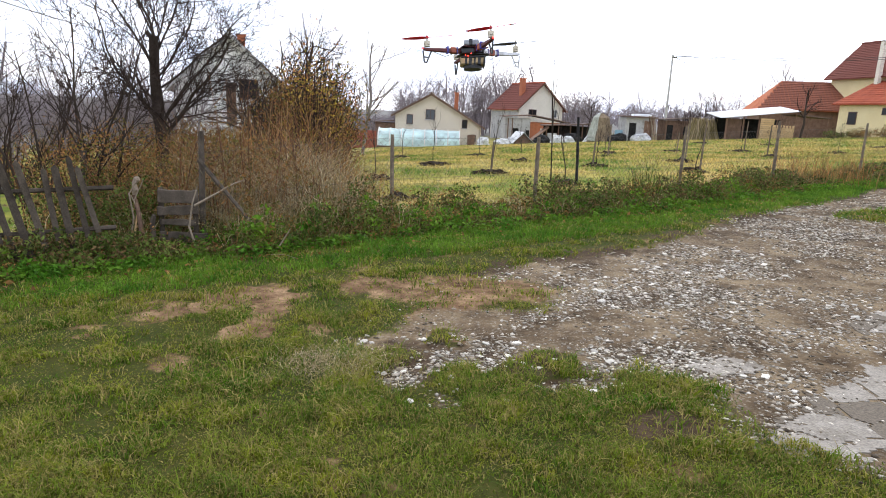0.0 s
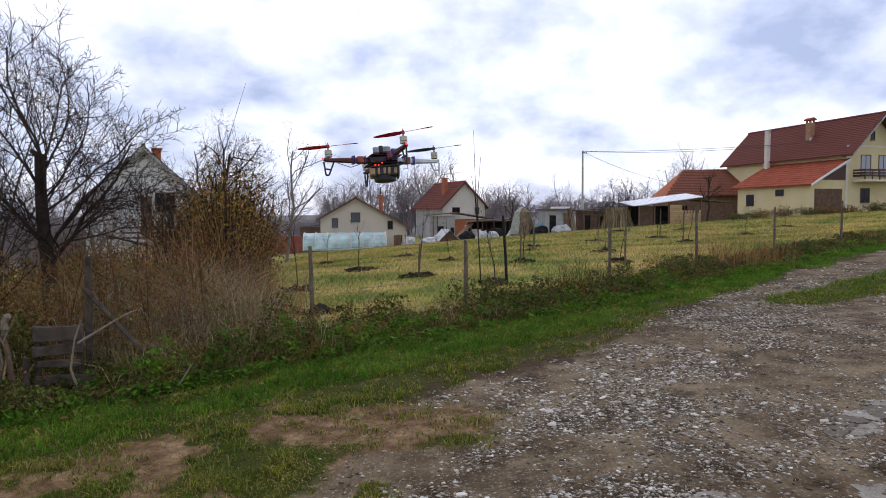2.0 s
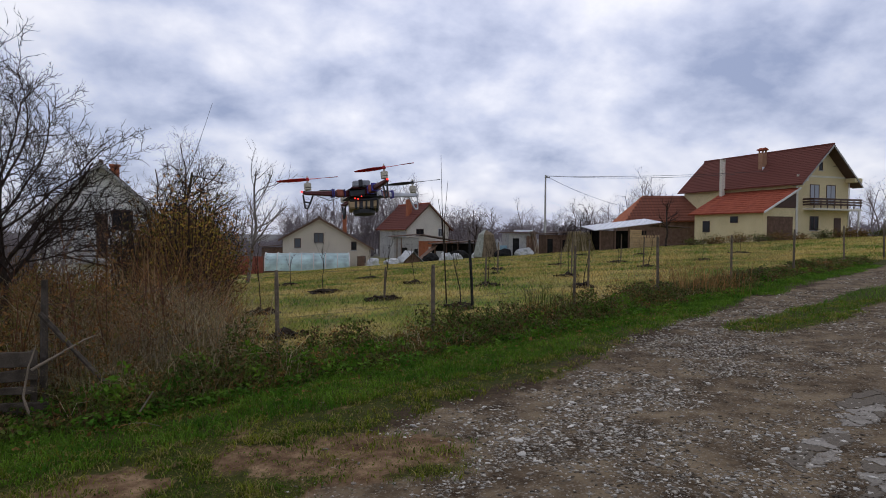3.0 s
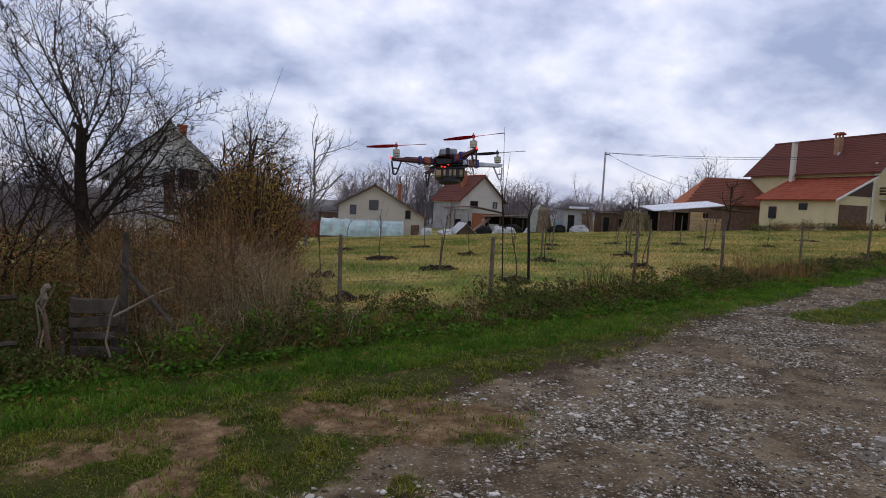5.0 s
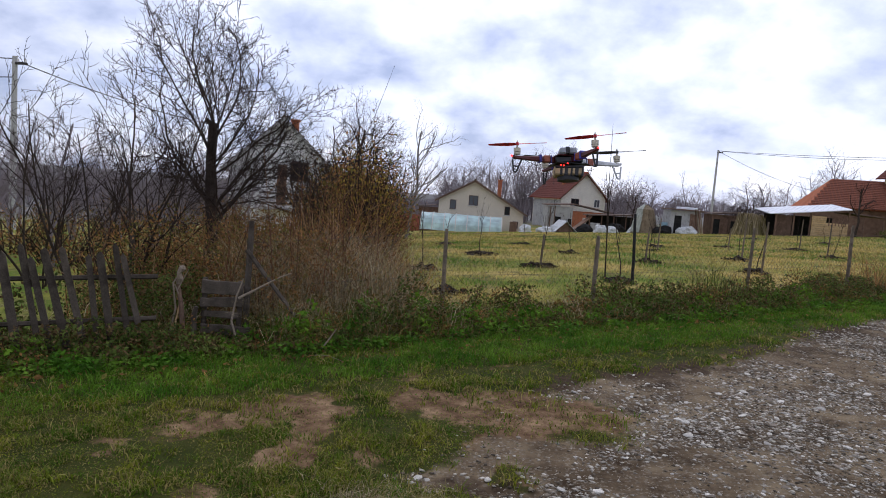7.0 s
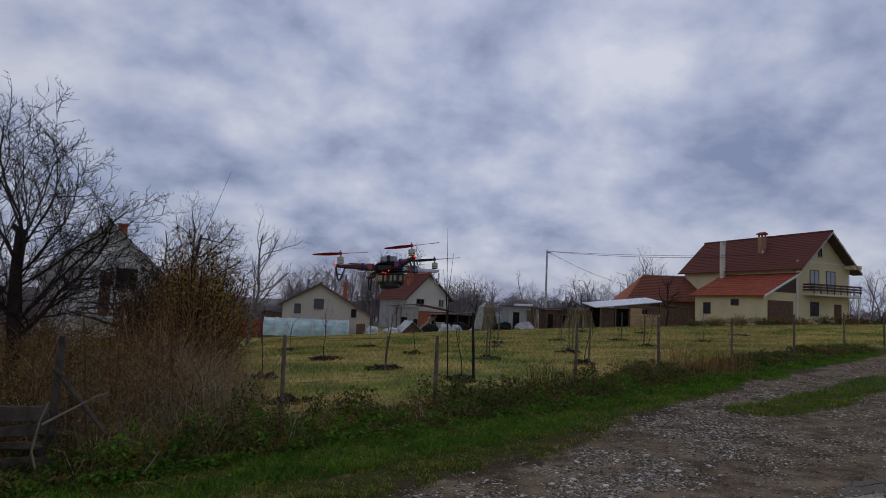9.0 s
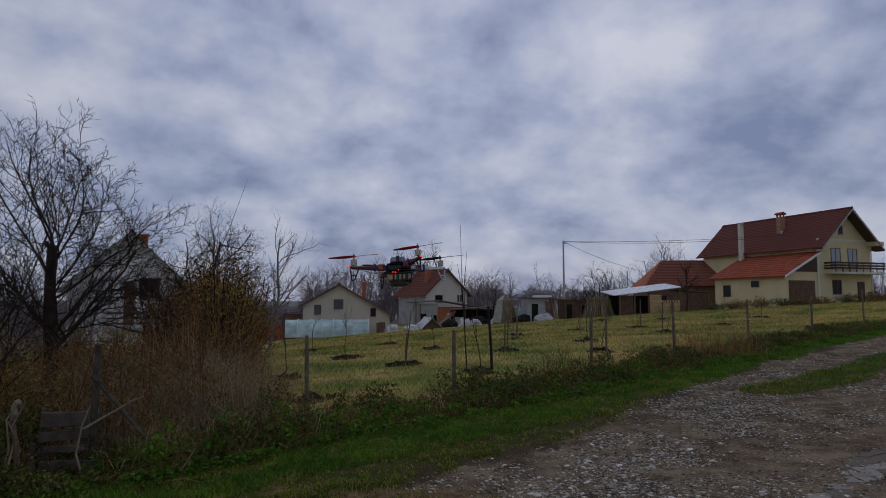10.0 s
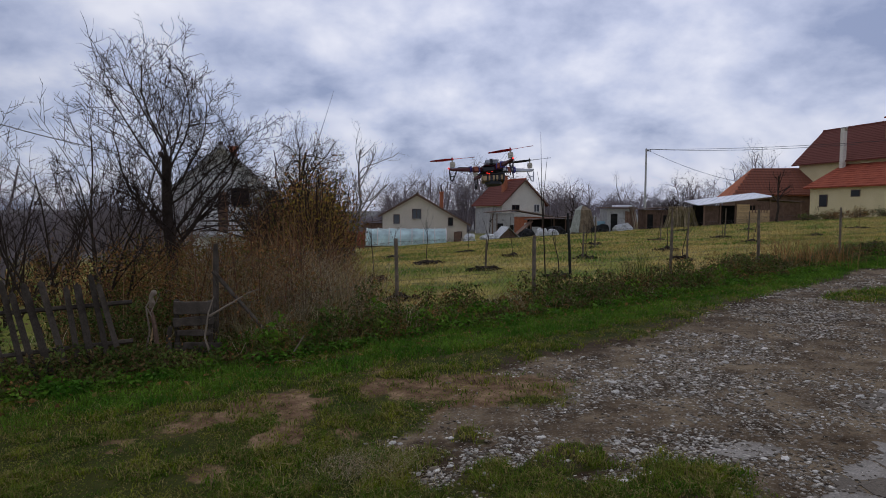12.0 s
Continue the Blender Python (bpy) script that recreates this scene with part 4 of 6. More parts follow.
PT = (25.9, 80.0, 9.3)
pole((25.9, 80, gz(25.9, 80)), 9.4 - gz(25.9, 80), "tall slim concrete utility pole behind the sheds")
cable(PT, (43.5, 66.0, 8.6), 0.35)
cable(PT, (52.5, 60.5, 9.2), 0.45)
cable(PT, (38, 82, 5.5), 0.4)

# ---- bare trees ----
def grow(out, p, d, length, r, level, rng, up=0.2, wig=0.16, kids=(7, 6, 5), spread=0.75, first=0.25, shrink=0.6, split=1):
    """Adds a limb and its twigs: out[0] takes the thick wood, out[1] the twigs."""
    n = 6 if level < 2 else 4
    pts, q = [np.array(p, float)], np.array(d, float)
    q /= np.linalg.norm(q)
    ways = []
    for i in range(n):
        q = q + rng.normal(0, wig, 3) + np.array((0, 0, up * 0.35))
        q /= np.linalg.norm(q)
        ways.append(q.copy())
        pts.append(pts[-1] + q * length / n)
    radii = np.linspace(r, r * 0.35 if level < 3 else r * 0.25, n + 1)
    out[0 if level < split else 1].tube(pts, radii, 7 if level == 0 else (5 if level == 1 else 3))
    if level >= len(kids):
        return
    k = kids[level]
    for j in range(k):
        f = first + (1 - first) * (j + rng.random() * 0.8) / k
        i = min(n - 1, int(f * n))
        a = ways[i]
        side = rng.normal(0, 1, 3)
        side -= a * side.dot(a)
        side /= np.linalg.norm(side) + 1e-9
        w = a * (1 - spread * 0.55) + side * spread * (0.75 + 0.5 * rng.random())
        t = f * n - i
        start = pts[i] * (1 - t) + pts[i + 1] * t
        grow(out, start, w, length * shrink * (1.15 - 0.5 * f) * (0.7 + 0.6 * rng.random()), max(0.0042, radii[i] * 0.55), level + 1, rng, up, wig * 1.1, kids, spread, 0.15, shrink, split)


def bare_tree(name, at, label, seed, height, r, stems=1, kids=(7, 6, 5), material="twig", lean=(0, 0), fan=0.0, group="", **more):
    rng = np.random.default_rng(seed)
    t = thing(name, at, label, "tree" if "tree" in name else "shrub", group)
    out = (Soup(), Soup())
    for k in range(stems):
        a = 2 * math.pi * (k + 0.3 * rng.random()) / stems
        tilt = fan * (0.5 + 0.8 * rng.random())
        d = (lean[0] + tilt * math.cos(a), lean[1] + tilt * math.sin(a), 1)
        if stems > 1:
            out = (Soup(), out[1])
        grow(out, (0.06 * stems ** 0.5 * math.cos(a) if stems > 1 else 0, 0.06 * math.sin(a) if stems > 1 else 0, -0.15), d, height * (0.75 + 0.35 * rng.random() if stems > 1 else 1), r, 0, rng, kids=kids, **more)
        out[0].mesh("trunk" if stems == 1 else "stem", M["bark"] if material == "twig" else M[material], t)
    if out[1].v:
        out[1].mesh("crown", M[material], t)
    return t


# the old fruit tree by the board gate: a topped trunk and limbs that sweep up and out
rng = np.random.default_rng(5)
fruit = thing("fruit_tree", (-3.97, 8.5, gz(-3.97, 8.5)), "old leafless fruit tree with a topped dark trunk", "tree")
out = (Soup(), Soup())
out[0].tube([(0.03, 0, -0.2), (0.0, 0, 0.5), (0.02, 0, 1.0), (-0.02, 0, 1.4), (-0.04, 0, 1.9), (-0.03, 0.0, 2.4)], [0.115, 0.09, 0.082, 0.075, 0.065, 0.06], 9)
out[0].tube([(-0.03, 0, 2.36), (-0.14, 0.02, 2.44)], [0.04, 0.03], 6)
for (h, dx, dy, dz, ln, rr) in [(1.0, 0.8, -0.1, 0.7, 2.1, 0.06), (1.15, 0.5, 0.4, 0.9, 2.2, 0.05), (1.25, -0.45, 0.3, 0.9, 2.0, 0.042), (1.35, -0.9, -0.2, 0.55, 1.15, 0.04), (1.45, 0.12, -0.25, 1.0, 2.7, 0.05),
                               (1.7, 0.75, 0.3, 0.6, 1.9, 0.035), (1.9, -0.35, -0.3, 0.9, 2.0, 0.035), (2.15, 0.3, 0.2, 0.9, 1.9, 0.032), (2.35, -0.2, 0.1, 1.0, 1.8, 0.032), (2.3, 0.5, -0.2, 0.8, 1.4, 0.028),
                               (1.2, 1.0, 0.25, 0.5, 1.75, 0.035), (1.5, -0.75, 0.4, 0.6, 1.2, 0.03), (1.85, 0.6, -0.3, 0.75, 1.9, 0.03)]:
    grow(out, (-0.01, 0, h), (dx * 1.1, dy, dz), ln * 0.84, rr * 0.5, 1, rng, up=0.24, wig=0.17, kids=(0, 12, 7, 3), spread=0.72, first=0.12, shrink=0.5, split=2)
out[0].mesh("trunk", M["bark"], fruit)
out[1].mesh("crown", M["twig"], fruit)

bare_tree("plum_tree", (-4.45, 7.6, gz(-4.45, 7.6)), "young leafless many-stemmed plum tree behind the pickets", 11, 2.9, 0.02, 4, (9, 6, 3), fan=0.34, up=0.1, wig=0.09, spread=0.6, shrink=0.42)
bare_tree("plum_tree", (-5.25, 7.9, gz(-5.25, 7.9)), "young leafless many-stemmed plum tree behind the pickets", 12, 2.8, 0.019, 5, (8, 6, 3), fan=0.4, up=0.06, wig=0.09, spread=0.6, shrink=0.42, lean=(-0.1, 0))
bare_tree("plum_tree", (-6.6, 8.8, gz(-6.6, 8.8)), "young leafless many-stemmed plum tree behind the pickets", 13, 2.6, 0.018, 5, (8, 5, 3), fan=0.35, up=0.1, wig=0.1, spread=0.6, shrink=0.45)
bare_tree("elder_shrub", (-3.1, 11.4, gz(-3.1, 11.4)), "leafless elder shrub with one long whip", 21, 1.9, 0.026, 5, (8, 6, 4), fan=0.35, spread=0.7, shrink=0.5)
s = Soup()
s.tube([(-2.75, 11, 0.2), (-2.72, 11, 1.4), (-2.6, 11, 2.2), (-2.35, 11, 2.8), (-2.05, 11, 3.72)], [0.014, 0.011, 0.008, 0.005, 0.002], 5)
tagged(s.mesh("long_whip", M["twig"]), "long bare shoot rising from the hedge", "shoot")
bare_tree("brown_shrub", (-3.4, 14.5, gz(-3.4, 14.5)), "dense leafless brown shrub in the hedge", 22, 3.0, 0.035, 8, (10, 7, 4), fan=0.42, spread=0.75, shrink=0.45)
bare_tree("brown_shrub", (-3.9, 17.5, gz(-3.9, 17.5)), "dense leafless brown shrub in the hedge", 23, 3.1, 0.035, 8, (10, 7, 4), fan=0.42, spread=0.75, shrink=0.45)
bare_tree("brown_shrub", (-5.2, 21, gz(-5.2, 21)), "dense leafless brown shrub in the hedge", 24, 3.0, 0.04, 8, (10, 7, 4), fan=0.4, spread=0.75, shrink=0.45)
bare_tree("walnut_tree", (-6.2, 24.5, gz(-6.2, 24.5)), "leafless dark tree beside the white house", 31, 4.7, 0.11, 1, (9, 8, 6, 3), spread=0.8, shrink=0.55, first=0.3)
bare_tree("birch_tree", (-5.0, 35, gz(-5, 35)), "slender pale leafless tree at the field's edge", 35, 6.3, 0.10, 1, (11, 7, 4), "birch_twig", spread=0.62, shrink=0.45, up=0.3)
bare_tree("birch_tree", (-6.6, 37, gz(-6.6, 37)), "slender pale leafless tree at the field's edge", 36, 3.8, 0.07, 2, (8, 6, 4), "birch_twig", fan=0.5, spread=0.8, shrink=0.5)
bare_tree("brown_shrub", (25.2, 67.5, gz(25.2, 67.5)), "dense leafless brown shrub beside the sheds", 25, 4.6, 0.05, 9, (10, 7, 4), fan=0.5, spread=0.8, shrink=0.5)
bare_tree("bare_plum_tree", (15.2, 74.5, gz(15.2, 74.5)), "small leafless tree behind the haystack", 26, 4.6, 0.09, 1, (10, 8, 4), spread=0.8, shrink=0.5, first=0.35)
bare_tree("vine_tree", (31.2, 58.5, gz(31.2, 58.5)), "bare knotty tree beside the planked shed", 38, 4.6, 0.12, 1, (8, 6, 3), spread=0.9, shrink=0.5, first=0.4)

# background trees, leafless, distance haze put into their pale colour
makers = [bare_tree("bare_tree", (0, 0, -60), "leafless grey-brown tree in the distance", 50 + k, 9.0, 0.14, 1 if k < 3 else 3, (9, 7, 5), "hazed_twig", fan=0.0 if k < 3 else 0.25, group="far bare trees", spread=0.7, shrink=0.5, wig=0.15)
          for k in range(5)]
rnd = random.Random(4)
spots = []
for k in range(20):
    x = -16 + k * 2.0 + rnd.uniform(-1, 1)
    spots.append((x, 116 + rnd.uniform(-6, 14), 0.7 + 0.4 * rnd.random()))
for k in range(24):
    x = 32 + k * 2.2 + rnd.uniform(-1, 1)
    spots.append((x, 96 + rnd.uniform(-6, 14), 0.55 + 0.3 * rnd.random()))
spots += [(54, 108, 1.25), (52, 110, 1.0), (-2.5, 100, 0.95), (1.0, 102, 1.0), (5, 112, 1.1), (18, 90, 0.75), (19.8, 92, 0.6), (21.5, 93, 0.55), (24, 88, 0.45), (31, 90, 0.5), (33, 86, 0.5), (27, 90, 0.45), (29, 88, 0.45)]
for k in range(22):
    spots.append((rnd.uniform(-9, 11), rnd.uniform(104, 124), rnd.uniform(0.95, 1.35)))
for k in range(14):
    spots.append((rnd.uniform(16, 30), rnd.uniform(92, 110), rnd.uniform(0.5, 0.8)))
for k in range(56):
    a = rnd.uniform(-0.98, -0.36)
    r = rnd.uniform(34, 72)
    spots.append((r * math.sin(a), r * math.cos(a), rnd.uniform(0.32, 0.62)))
for k in range(16):
    a = rnd.uniform(0.72, 1.05)
    r = rnd.uniform(82, 110)
    spots.append((r * math.sin(a), r * math.cos(a), rnd.uniform(0.5, 0.8)))
for k in range(26):
    a = rnd.uniform(-0.95, -0.5)
    r = rnd.uniform(13, 30)
    spots.append((r * math.sin(a), r * math.cos(a), rnd.uniform(0.2, 0.34)))
for k, (x, y, sc) in enumerate(spots):
    copy = copy_thing(makers[k % 5], pose(x, y, float(land(x, y)) - 0.1, 0, 0, rnd.uniform(0, 360)) @ Matrix.Scale(sc, 4))
    copy.matrix_basis = pose(x, y, float(land(x, y)) - 0.1, 0, 0, rnd.uniform(0, 360)) @ Matrix.Scale(sc, 4)
for m in makers:
    for o in (*m.children_recursive, m):
        bpy.data.objects.remove(o)

# the far wooded skyline, a low rim of twigs in the haze-paled colour
s = Soup()
rg = np.random.default_rng(77)
for k in range(6500):
    a = rg.uniform(-1.25, 1.3)
    r = rg.uniform(150, 240)
    x, y = r * math.sin(a), r * math.cos(a)
    z = float(land(x, y))
    h = (4.2 if a < -0.25 else 1.0) + (2.0 + 2.8 * float(vnoise(a * 40, 0, 1.0, 5))) * rg.uniform(0.5, 1.1)
    s.tube([(x, y, z - 0.5), (x + rg.normal(0, 0.8), y, z + h * 0.6), (x + rg.normal(0, 1.6), y, z + h)], [0.17, 0.11, 0.03], 3)
tagged(s.mesh("far_wood", M["hazed_twig"]), "bare grey-brown woodland along the horizon", "wood", kind="stuff")

# pole beyond the pickets
LP = (-21.7, 27.0, 6.1)
pole((LP[0], LP[1], float(land(LP[0], LP[1]))), 6.2 - float(land(LP[0], LP[1])), "thick concrete utility pole beyond the thicket")
cable((-21.6, 27, 6.0), (-15.0, 40.0, 4.6), 0.5)
cable((-21.6, 27, 6.1), (-48, 24, 6.5), 0.4)
cable((-21.6, 27, 5.3), (-48, 24.5, 5.0), 0.4)


# ---- grasses and weeds ----
def blades(name, x, y, z, h, w, lean, material, seed, label="", category="grass", curl=0.5):
    """Upright blades: two bends and a tip each."""
    rg = np.random.default_rng(seed)
    n = len(x)
    a = rg.uniform(0, 2 * np.pi, n)
    side = np.stack((np.cos(a), np.sin(a), np.zeros(n)), -1) * (w / 2)[:, None]
    b = rg.uniform(0, 2 * np.pi, n)
    tilt = np.stack((np.cos(b), np.sin(b), np.zeros(n)), -1) * (h * lean * rg.uniform(0.2, 1.2, n))[:, None]
    base = np.stack((x, y, z), -1)
    midp = base + tilt * 0.35 + np.stack((0 * h, 0 * h, h * 0.6), -1)
    tip = base + tilt * (1 + curl) + np.stack((0 * h, 0 * h, h * np.maximum(0.35, 1 - 0.35 * lean * rg.random(n))), -1)
    v = np.stack((base - side, base + side, midp - side * 0.75, midp + side * 0.75, tip), 1).reshape(-1, 3)
    o = (np.arange(n) * 5)[:, None, None]
    f = (np.array([(0, 1, 3), (0, 3, 2), (2, 3, 4)])[None] + o).reshape(-1, 3)
    ob = tri_mesh(name, v, f, material)
    return tagged(ob, label or "many thin blades of grass", category, kind="stuff")


def leaves(name, x, y, z, size, material, seed, label, category="leaves", flat=0.0):
    """Small pointed leaves, each folded along its rib, at any turn."""
    rg = np.random.default_rng(seed)
    n = len(x)
    u = rg.normal(0, 1, (n, 3))
    u[:, 2] *= 1 - flat
    u /= np.linalg.norm(u, axis=1)[:, None]
    w = rg.normal(0, 1, (n, 3))
    w[:, 2] *= 1 - flat
    w -= u * (w * u).sum(1)[:, None]
    w /= np.linalg.norm(w, axis=1)[:, None] + 1e-9
    nn = np.cross(u, w)
    c = np.stack((x, y, z), -1)
    k = size[:, None]
    v = np.stack((c - u * k, c + w * k * 0.5 + nn * k * 0.15, c + u * k, c - w * k * 0.5 + nn * k * 0.15), 1).reshape(-1, 3)
    o = (np.arange(n) * 4)[:, None, None]
    f = (np.array([(0, 1, 2), (0, 2, 3)])[None] + o).reshape(-1, 3)
    return tagged(tri_mesh(name, v, f, material), label, category, kind="stuff")


R1 = np.random.default_rng(101)


def verge_edge(x):
    """Where the mown grass meets the weeds along the fence."""
    x = np.asarray(x, float)
    return 7.05 + 0.62 * x + 0.06 * np.maximum(0, x - 3)


# lawn in the yard
n = 560000
y = 1.0 + 9.5 * R1.random(n) ** 1.35
x = R1.uniform(-1, 1, n) * (0.92 * y + 0.7)
keep = (y < verge_edge(x) + 0.5) & (R1.random(n) > road_mask(x, y) + 0.015) & (R1.random(n) > soil_mask(x, y) * 0.85) & (R1.random(n) > bare_mask(x, y) * 0.6)
keep &= R1.random(n) < 0.3 + 1.0 * smooth(0.3, 0.65, fbm(x, y, 0.22, 51))
x, y = x[keep], y[keep]
h = (0.016 + 0.03 * R1.random(len(x))) * (0.35 + 1.2 * smooth(0.38, 0.72, fbm(x, y, 0.18, 61))) * (0.6 + 0.8 * fbm(x, y, 0.9, 62))
near = smooth(0.9, 3.0, y)
blades("lawn_grass", x, y, ground_z(x, y) - 0.004, h, 0.0042 + 0.003 * near + 0.004 * smooth(3, 9, y), np.full(len(x), 1.0), M["grass"], 1, "short worn lawn grass of the yard")
# fresher tufts in the turf near the house
n = 190000
y = 1.0 + 3.4 * R1.random(n) ** 1.2
x = R1.uniform(-1, 1, n) * (0.9 * y + 0.6)
keep = (R1.random(n) > road_mask(x, y) + 0.02) & (R1.random(n) > soil_mask(x, y) * 0.9) & (R1.random(n) > bare_mask(x, y) * 0.9) & (fbm(x, y, 0.3, 55) > 0.3 + 0.14 * smooth(1.5, 4, y) + 0.12 * smooth(-0.2, -1.6, x))
x, y = x[keep], y[keep]
h = (0.018 + 0.034 * R1.random(len(x))) * (0.5 + 0.9 * smooth(0.35, 0.7, fbm(x, y, 0.13, 57)))
blades("lawn_tufts", x, y, ground_z(x, y) - 0.004, h, 0.004 + 0.002 * R1.random(len(x)), np.full(len(x), 0.9), M["turf"], 31, "fresh green tufts in the yard's lawn")
# a greener strip under the weeds
n = 85000
x = R1.uniform(-7, 16, n)
y = verge_edge(x) + 0.35 - 1.5 * R1.random(n) ** 1.5
keep = (R1.random(n) > road_mask(x, y) * 1.1) & (R1.random(n) < 0.25 + 1.1 * smooth(0.3, 0.6, fbm(x, y, 0.5, 66)))
x, y = x[keep], y[keep]
blades("verge_grass", x, y, ground_z(x, y) - 0.004, (0.03 + 0.06 * R1.random(len(x))) * (0.4 + 1.2 * fbm(x, y, 0.35, 63)), 0.007 + 0.004 * R1.random(len(x)), np.full(len(x), 0.9), M["verge_grass"], 2, "fresh green grass along the track's verge")
# the strip between the wheel tracks
n = 26000
x, y = R1.uniform(5, 17, n), R1.uniform(7, 16, n)
keep = (along(x, y, 5.9, 8.5, 16, 14.6) < 0.75) & (road_mask(x, y) < 0.5)
x, y = x[keep], y[keep]
blades("strip_grass", x, y, ground_z(x, y) - 0.004, 0.04 + 0.06 * R1.random(len(x)), 0.009 + 0 * x, np.full(len(x), 0.9), M["verge_grass"], 3, "green grass strip between the wheel tracks")
# dry tufts by the gravel
n = 900
x, y = R1.normal(-0.55, 0.17, n), R1.normal(3.15, 0.13, n)
blades("dry_tuft", x, y, ground_z(x, y), 0.03 + 0.05 * R1.random(n), 0.003 + 0 * x, np.full(n, 2.2), M["straw"], 4, "tuft of dead straw-coloured grass on the lawn")
# meadow beyond the fence
n = 330000
f = R1.random(n)
y = 7 + 58 * f ** 2.0
x = R1.uniform(-1, 1, n) * (7 + y * 0.75) + y * 0.12
keep = (y > fence_y(x) - 0.45) & (x > -3.0 - 0.09 * (y - 10))
keep &= R1.random(n) < 0.25 + fbm(x, y, 1.2, 71)
x, y = x[keep], y[keep]
far = smooth(9, 45, y)
blades("meadow_grass", x, y, ground_z(x, y) - 0.01, (0.05 + 0.10 * R1.random(len(x))) * (0.7 + 0.6 * fbm(x, y, 1.5, 73)), 0.008 + 0.03 * far, np.full(len(x), 0.9), M["field_grass"], 5, "tussocky half-dry meadow grass")

# weeds along the fence: leafy plants in clumps, dead stalks among them
def weeds(name, count, per, material, seed, label, hlo, hhi, size, width=0.11, back=1.25, lo=-7.5, hi=17.0):
    """Plants along the fence, each a rod of leaves that widens to its middle."""
    rg = np.random.default_rng(seed)
    px = lo + (hi - lo) * rg.random(count) ** 1.1
    pg = rg.random(count)
    py = verge_edge(px) + 0.12 + back * pg
    ph = (hlo + (hhi - hlo) * rg.random(count)) * (0.55 + 1.0 * fbm(px, py, 1.3, seed)) * smooth(-0.15, 0.4, pg) * (1 - 0.5 * smooth(-1.4, -0.2, px)) * (1 - 0.4 * smooth(4, 8, px))
    shy = (px > -5.2) & (px < -2.3) & (py < fence_y(px) - 0.12)
    ph = ph * (0.25 + 0.95 * smooth(0.4, 0.56, fbm(px, py, 1.0, seed + 40)))
    ph = np.where(shy, ph * 0.35, ph) + 0.05
    k = np.repeat(np.arange(count), per)
    n = len(k)
    f = rg.random(n) ** 0.75
    r = width * (0.35 + 1.1 * np.sin(np.pi * np.clip(f, 0.05, 0.95))) * rg.random(n) ** 0.5
    a = rg.uniform(0, 6.28, n)
    x, y = px[k] + r * np.cos(a), py[k] + r * np.sin(a)
    leaves(name, x, y, ground_z(x, y) + ph[k] * f + 0.01, size * (0.5 + rg.random(n)) * (1 + 0.5 * smooth(5, 12, x)), material, seed, label)
    return px, py, ph


weeds("bramble_leaves", 1700, 80, M["leaf_green"], 6, "green leafy weeds along the fence", 0.2, 0.66, 0.02)
weeds("nettle_leaves", 380, 45, M["verge_grass"], 16, "fresh green nettles along the fence", 0.12, 0.4, 0.026, back=0.7)
weeds("withered_leaves", 480, 60, M["leaf_brown"], 7, "withered brown weeds along the fence", 0.3, 0.7, 0.015, 0.08)
n = 40000
x = -7.5 + 26.0 * R1.random(n) ** 1.1
g = R1.random(n)
y = verge_edge(x) + 0.12 + 1.5 * g
keep = (fbm(x, y, 0.45, 181) > 0.49) & ~((x > -5.2) & (x < -2.3) & (y < fence_y(x) - 0.1))
x, y, g = x[keep], y[keep], g[keep]
hh = (0.14 + 0.38 * R1.random(len(x))) * (0.45 + 1.0 * fbm(x, y, 0.8, 182)) * (0.55 + 0.6 * np.sin(np.pi * np.clip(g, 0.08, 0.92))) * (1 - 0.4 * smooth(-1.4, -0.2, x))
blades("tangled_grass", x, y, ground_z(x, y) - 0.02, hh, 0.004 + 0.004 * R1.random(len(x)) + 0.004 * smooth(5, 14, x), np.full(len(x), 1.5), M["dry_grass"], 27, "long tangled olive and straw grass along the fence")
n = 11000
x = -7.5 + 24.5 * R1.random(n) ** 1.1
y = verge_edge(x) + 0.25 + 1.5 * R1.random(n)
keep = (fbm(x, y, 0.5, 83) > 0.47) & ~((x > -5.2) & (x < -2.3) & (y < fence_y(x) - 0.1))
x, y = x[keep], y[keep]
hh = (0.2 + 0.5 * R1.random(len(x))) * (1 - 0.5 * smooth(-1.2, 0.0, x)) * (0.5 + 0.9 * fbm(x, y, 1.1, 84))
blades("dead_stalks", x, y, ground_z(x, y) - 0.02, hh, 0.005 + 0.003 * R1.random(len(x)), np.full(len(x), 1.1), M["straw"], 7, "dead straw-coloured weed stalks along the fence")
n = 3500
x = -7.5 + 24.5 * R1.random(n) ** 1.15
y = verge_edge(x) + 0.1 + 1.4 * R1.random(n)
keep = ~((x > -5.2) & (x < -2.3) & (y < fence_y(x) - 0.1))
x, y = x[keep], y[keep]
blades("nettle_stalks", x, y, ground_z(x, y) - 0.02, (0.2 + 0.4 * R1.random(len(x))) * (1 - 0.45 * smooth(-1.2, 0.0, x)), 0.006 + 0 * x, np.full(len(x), 0.6), M["leaf_brown"], 8, "brown dead nettle stalks along the fence")
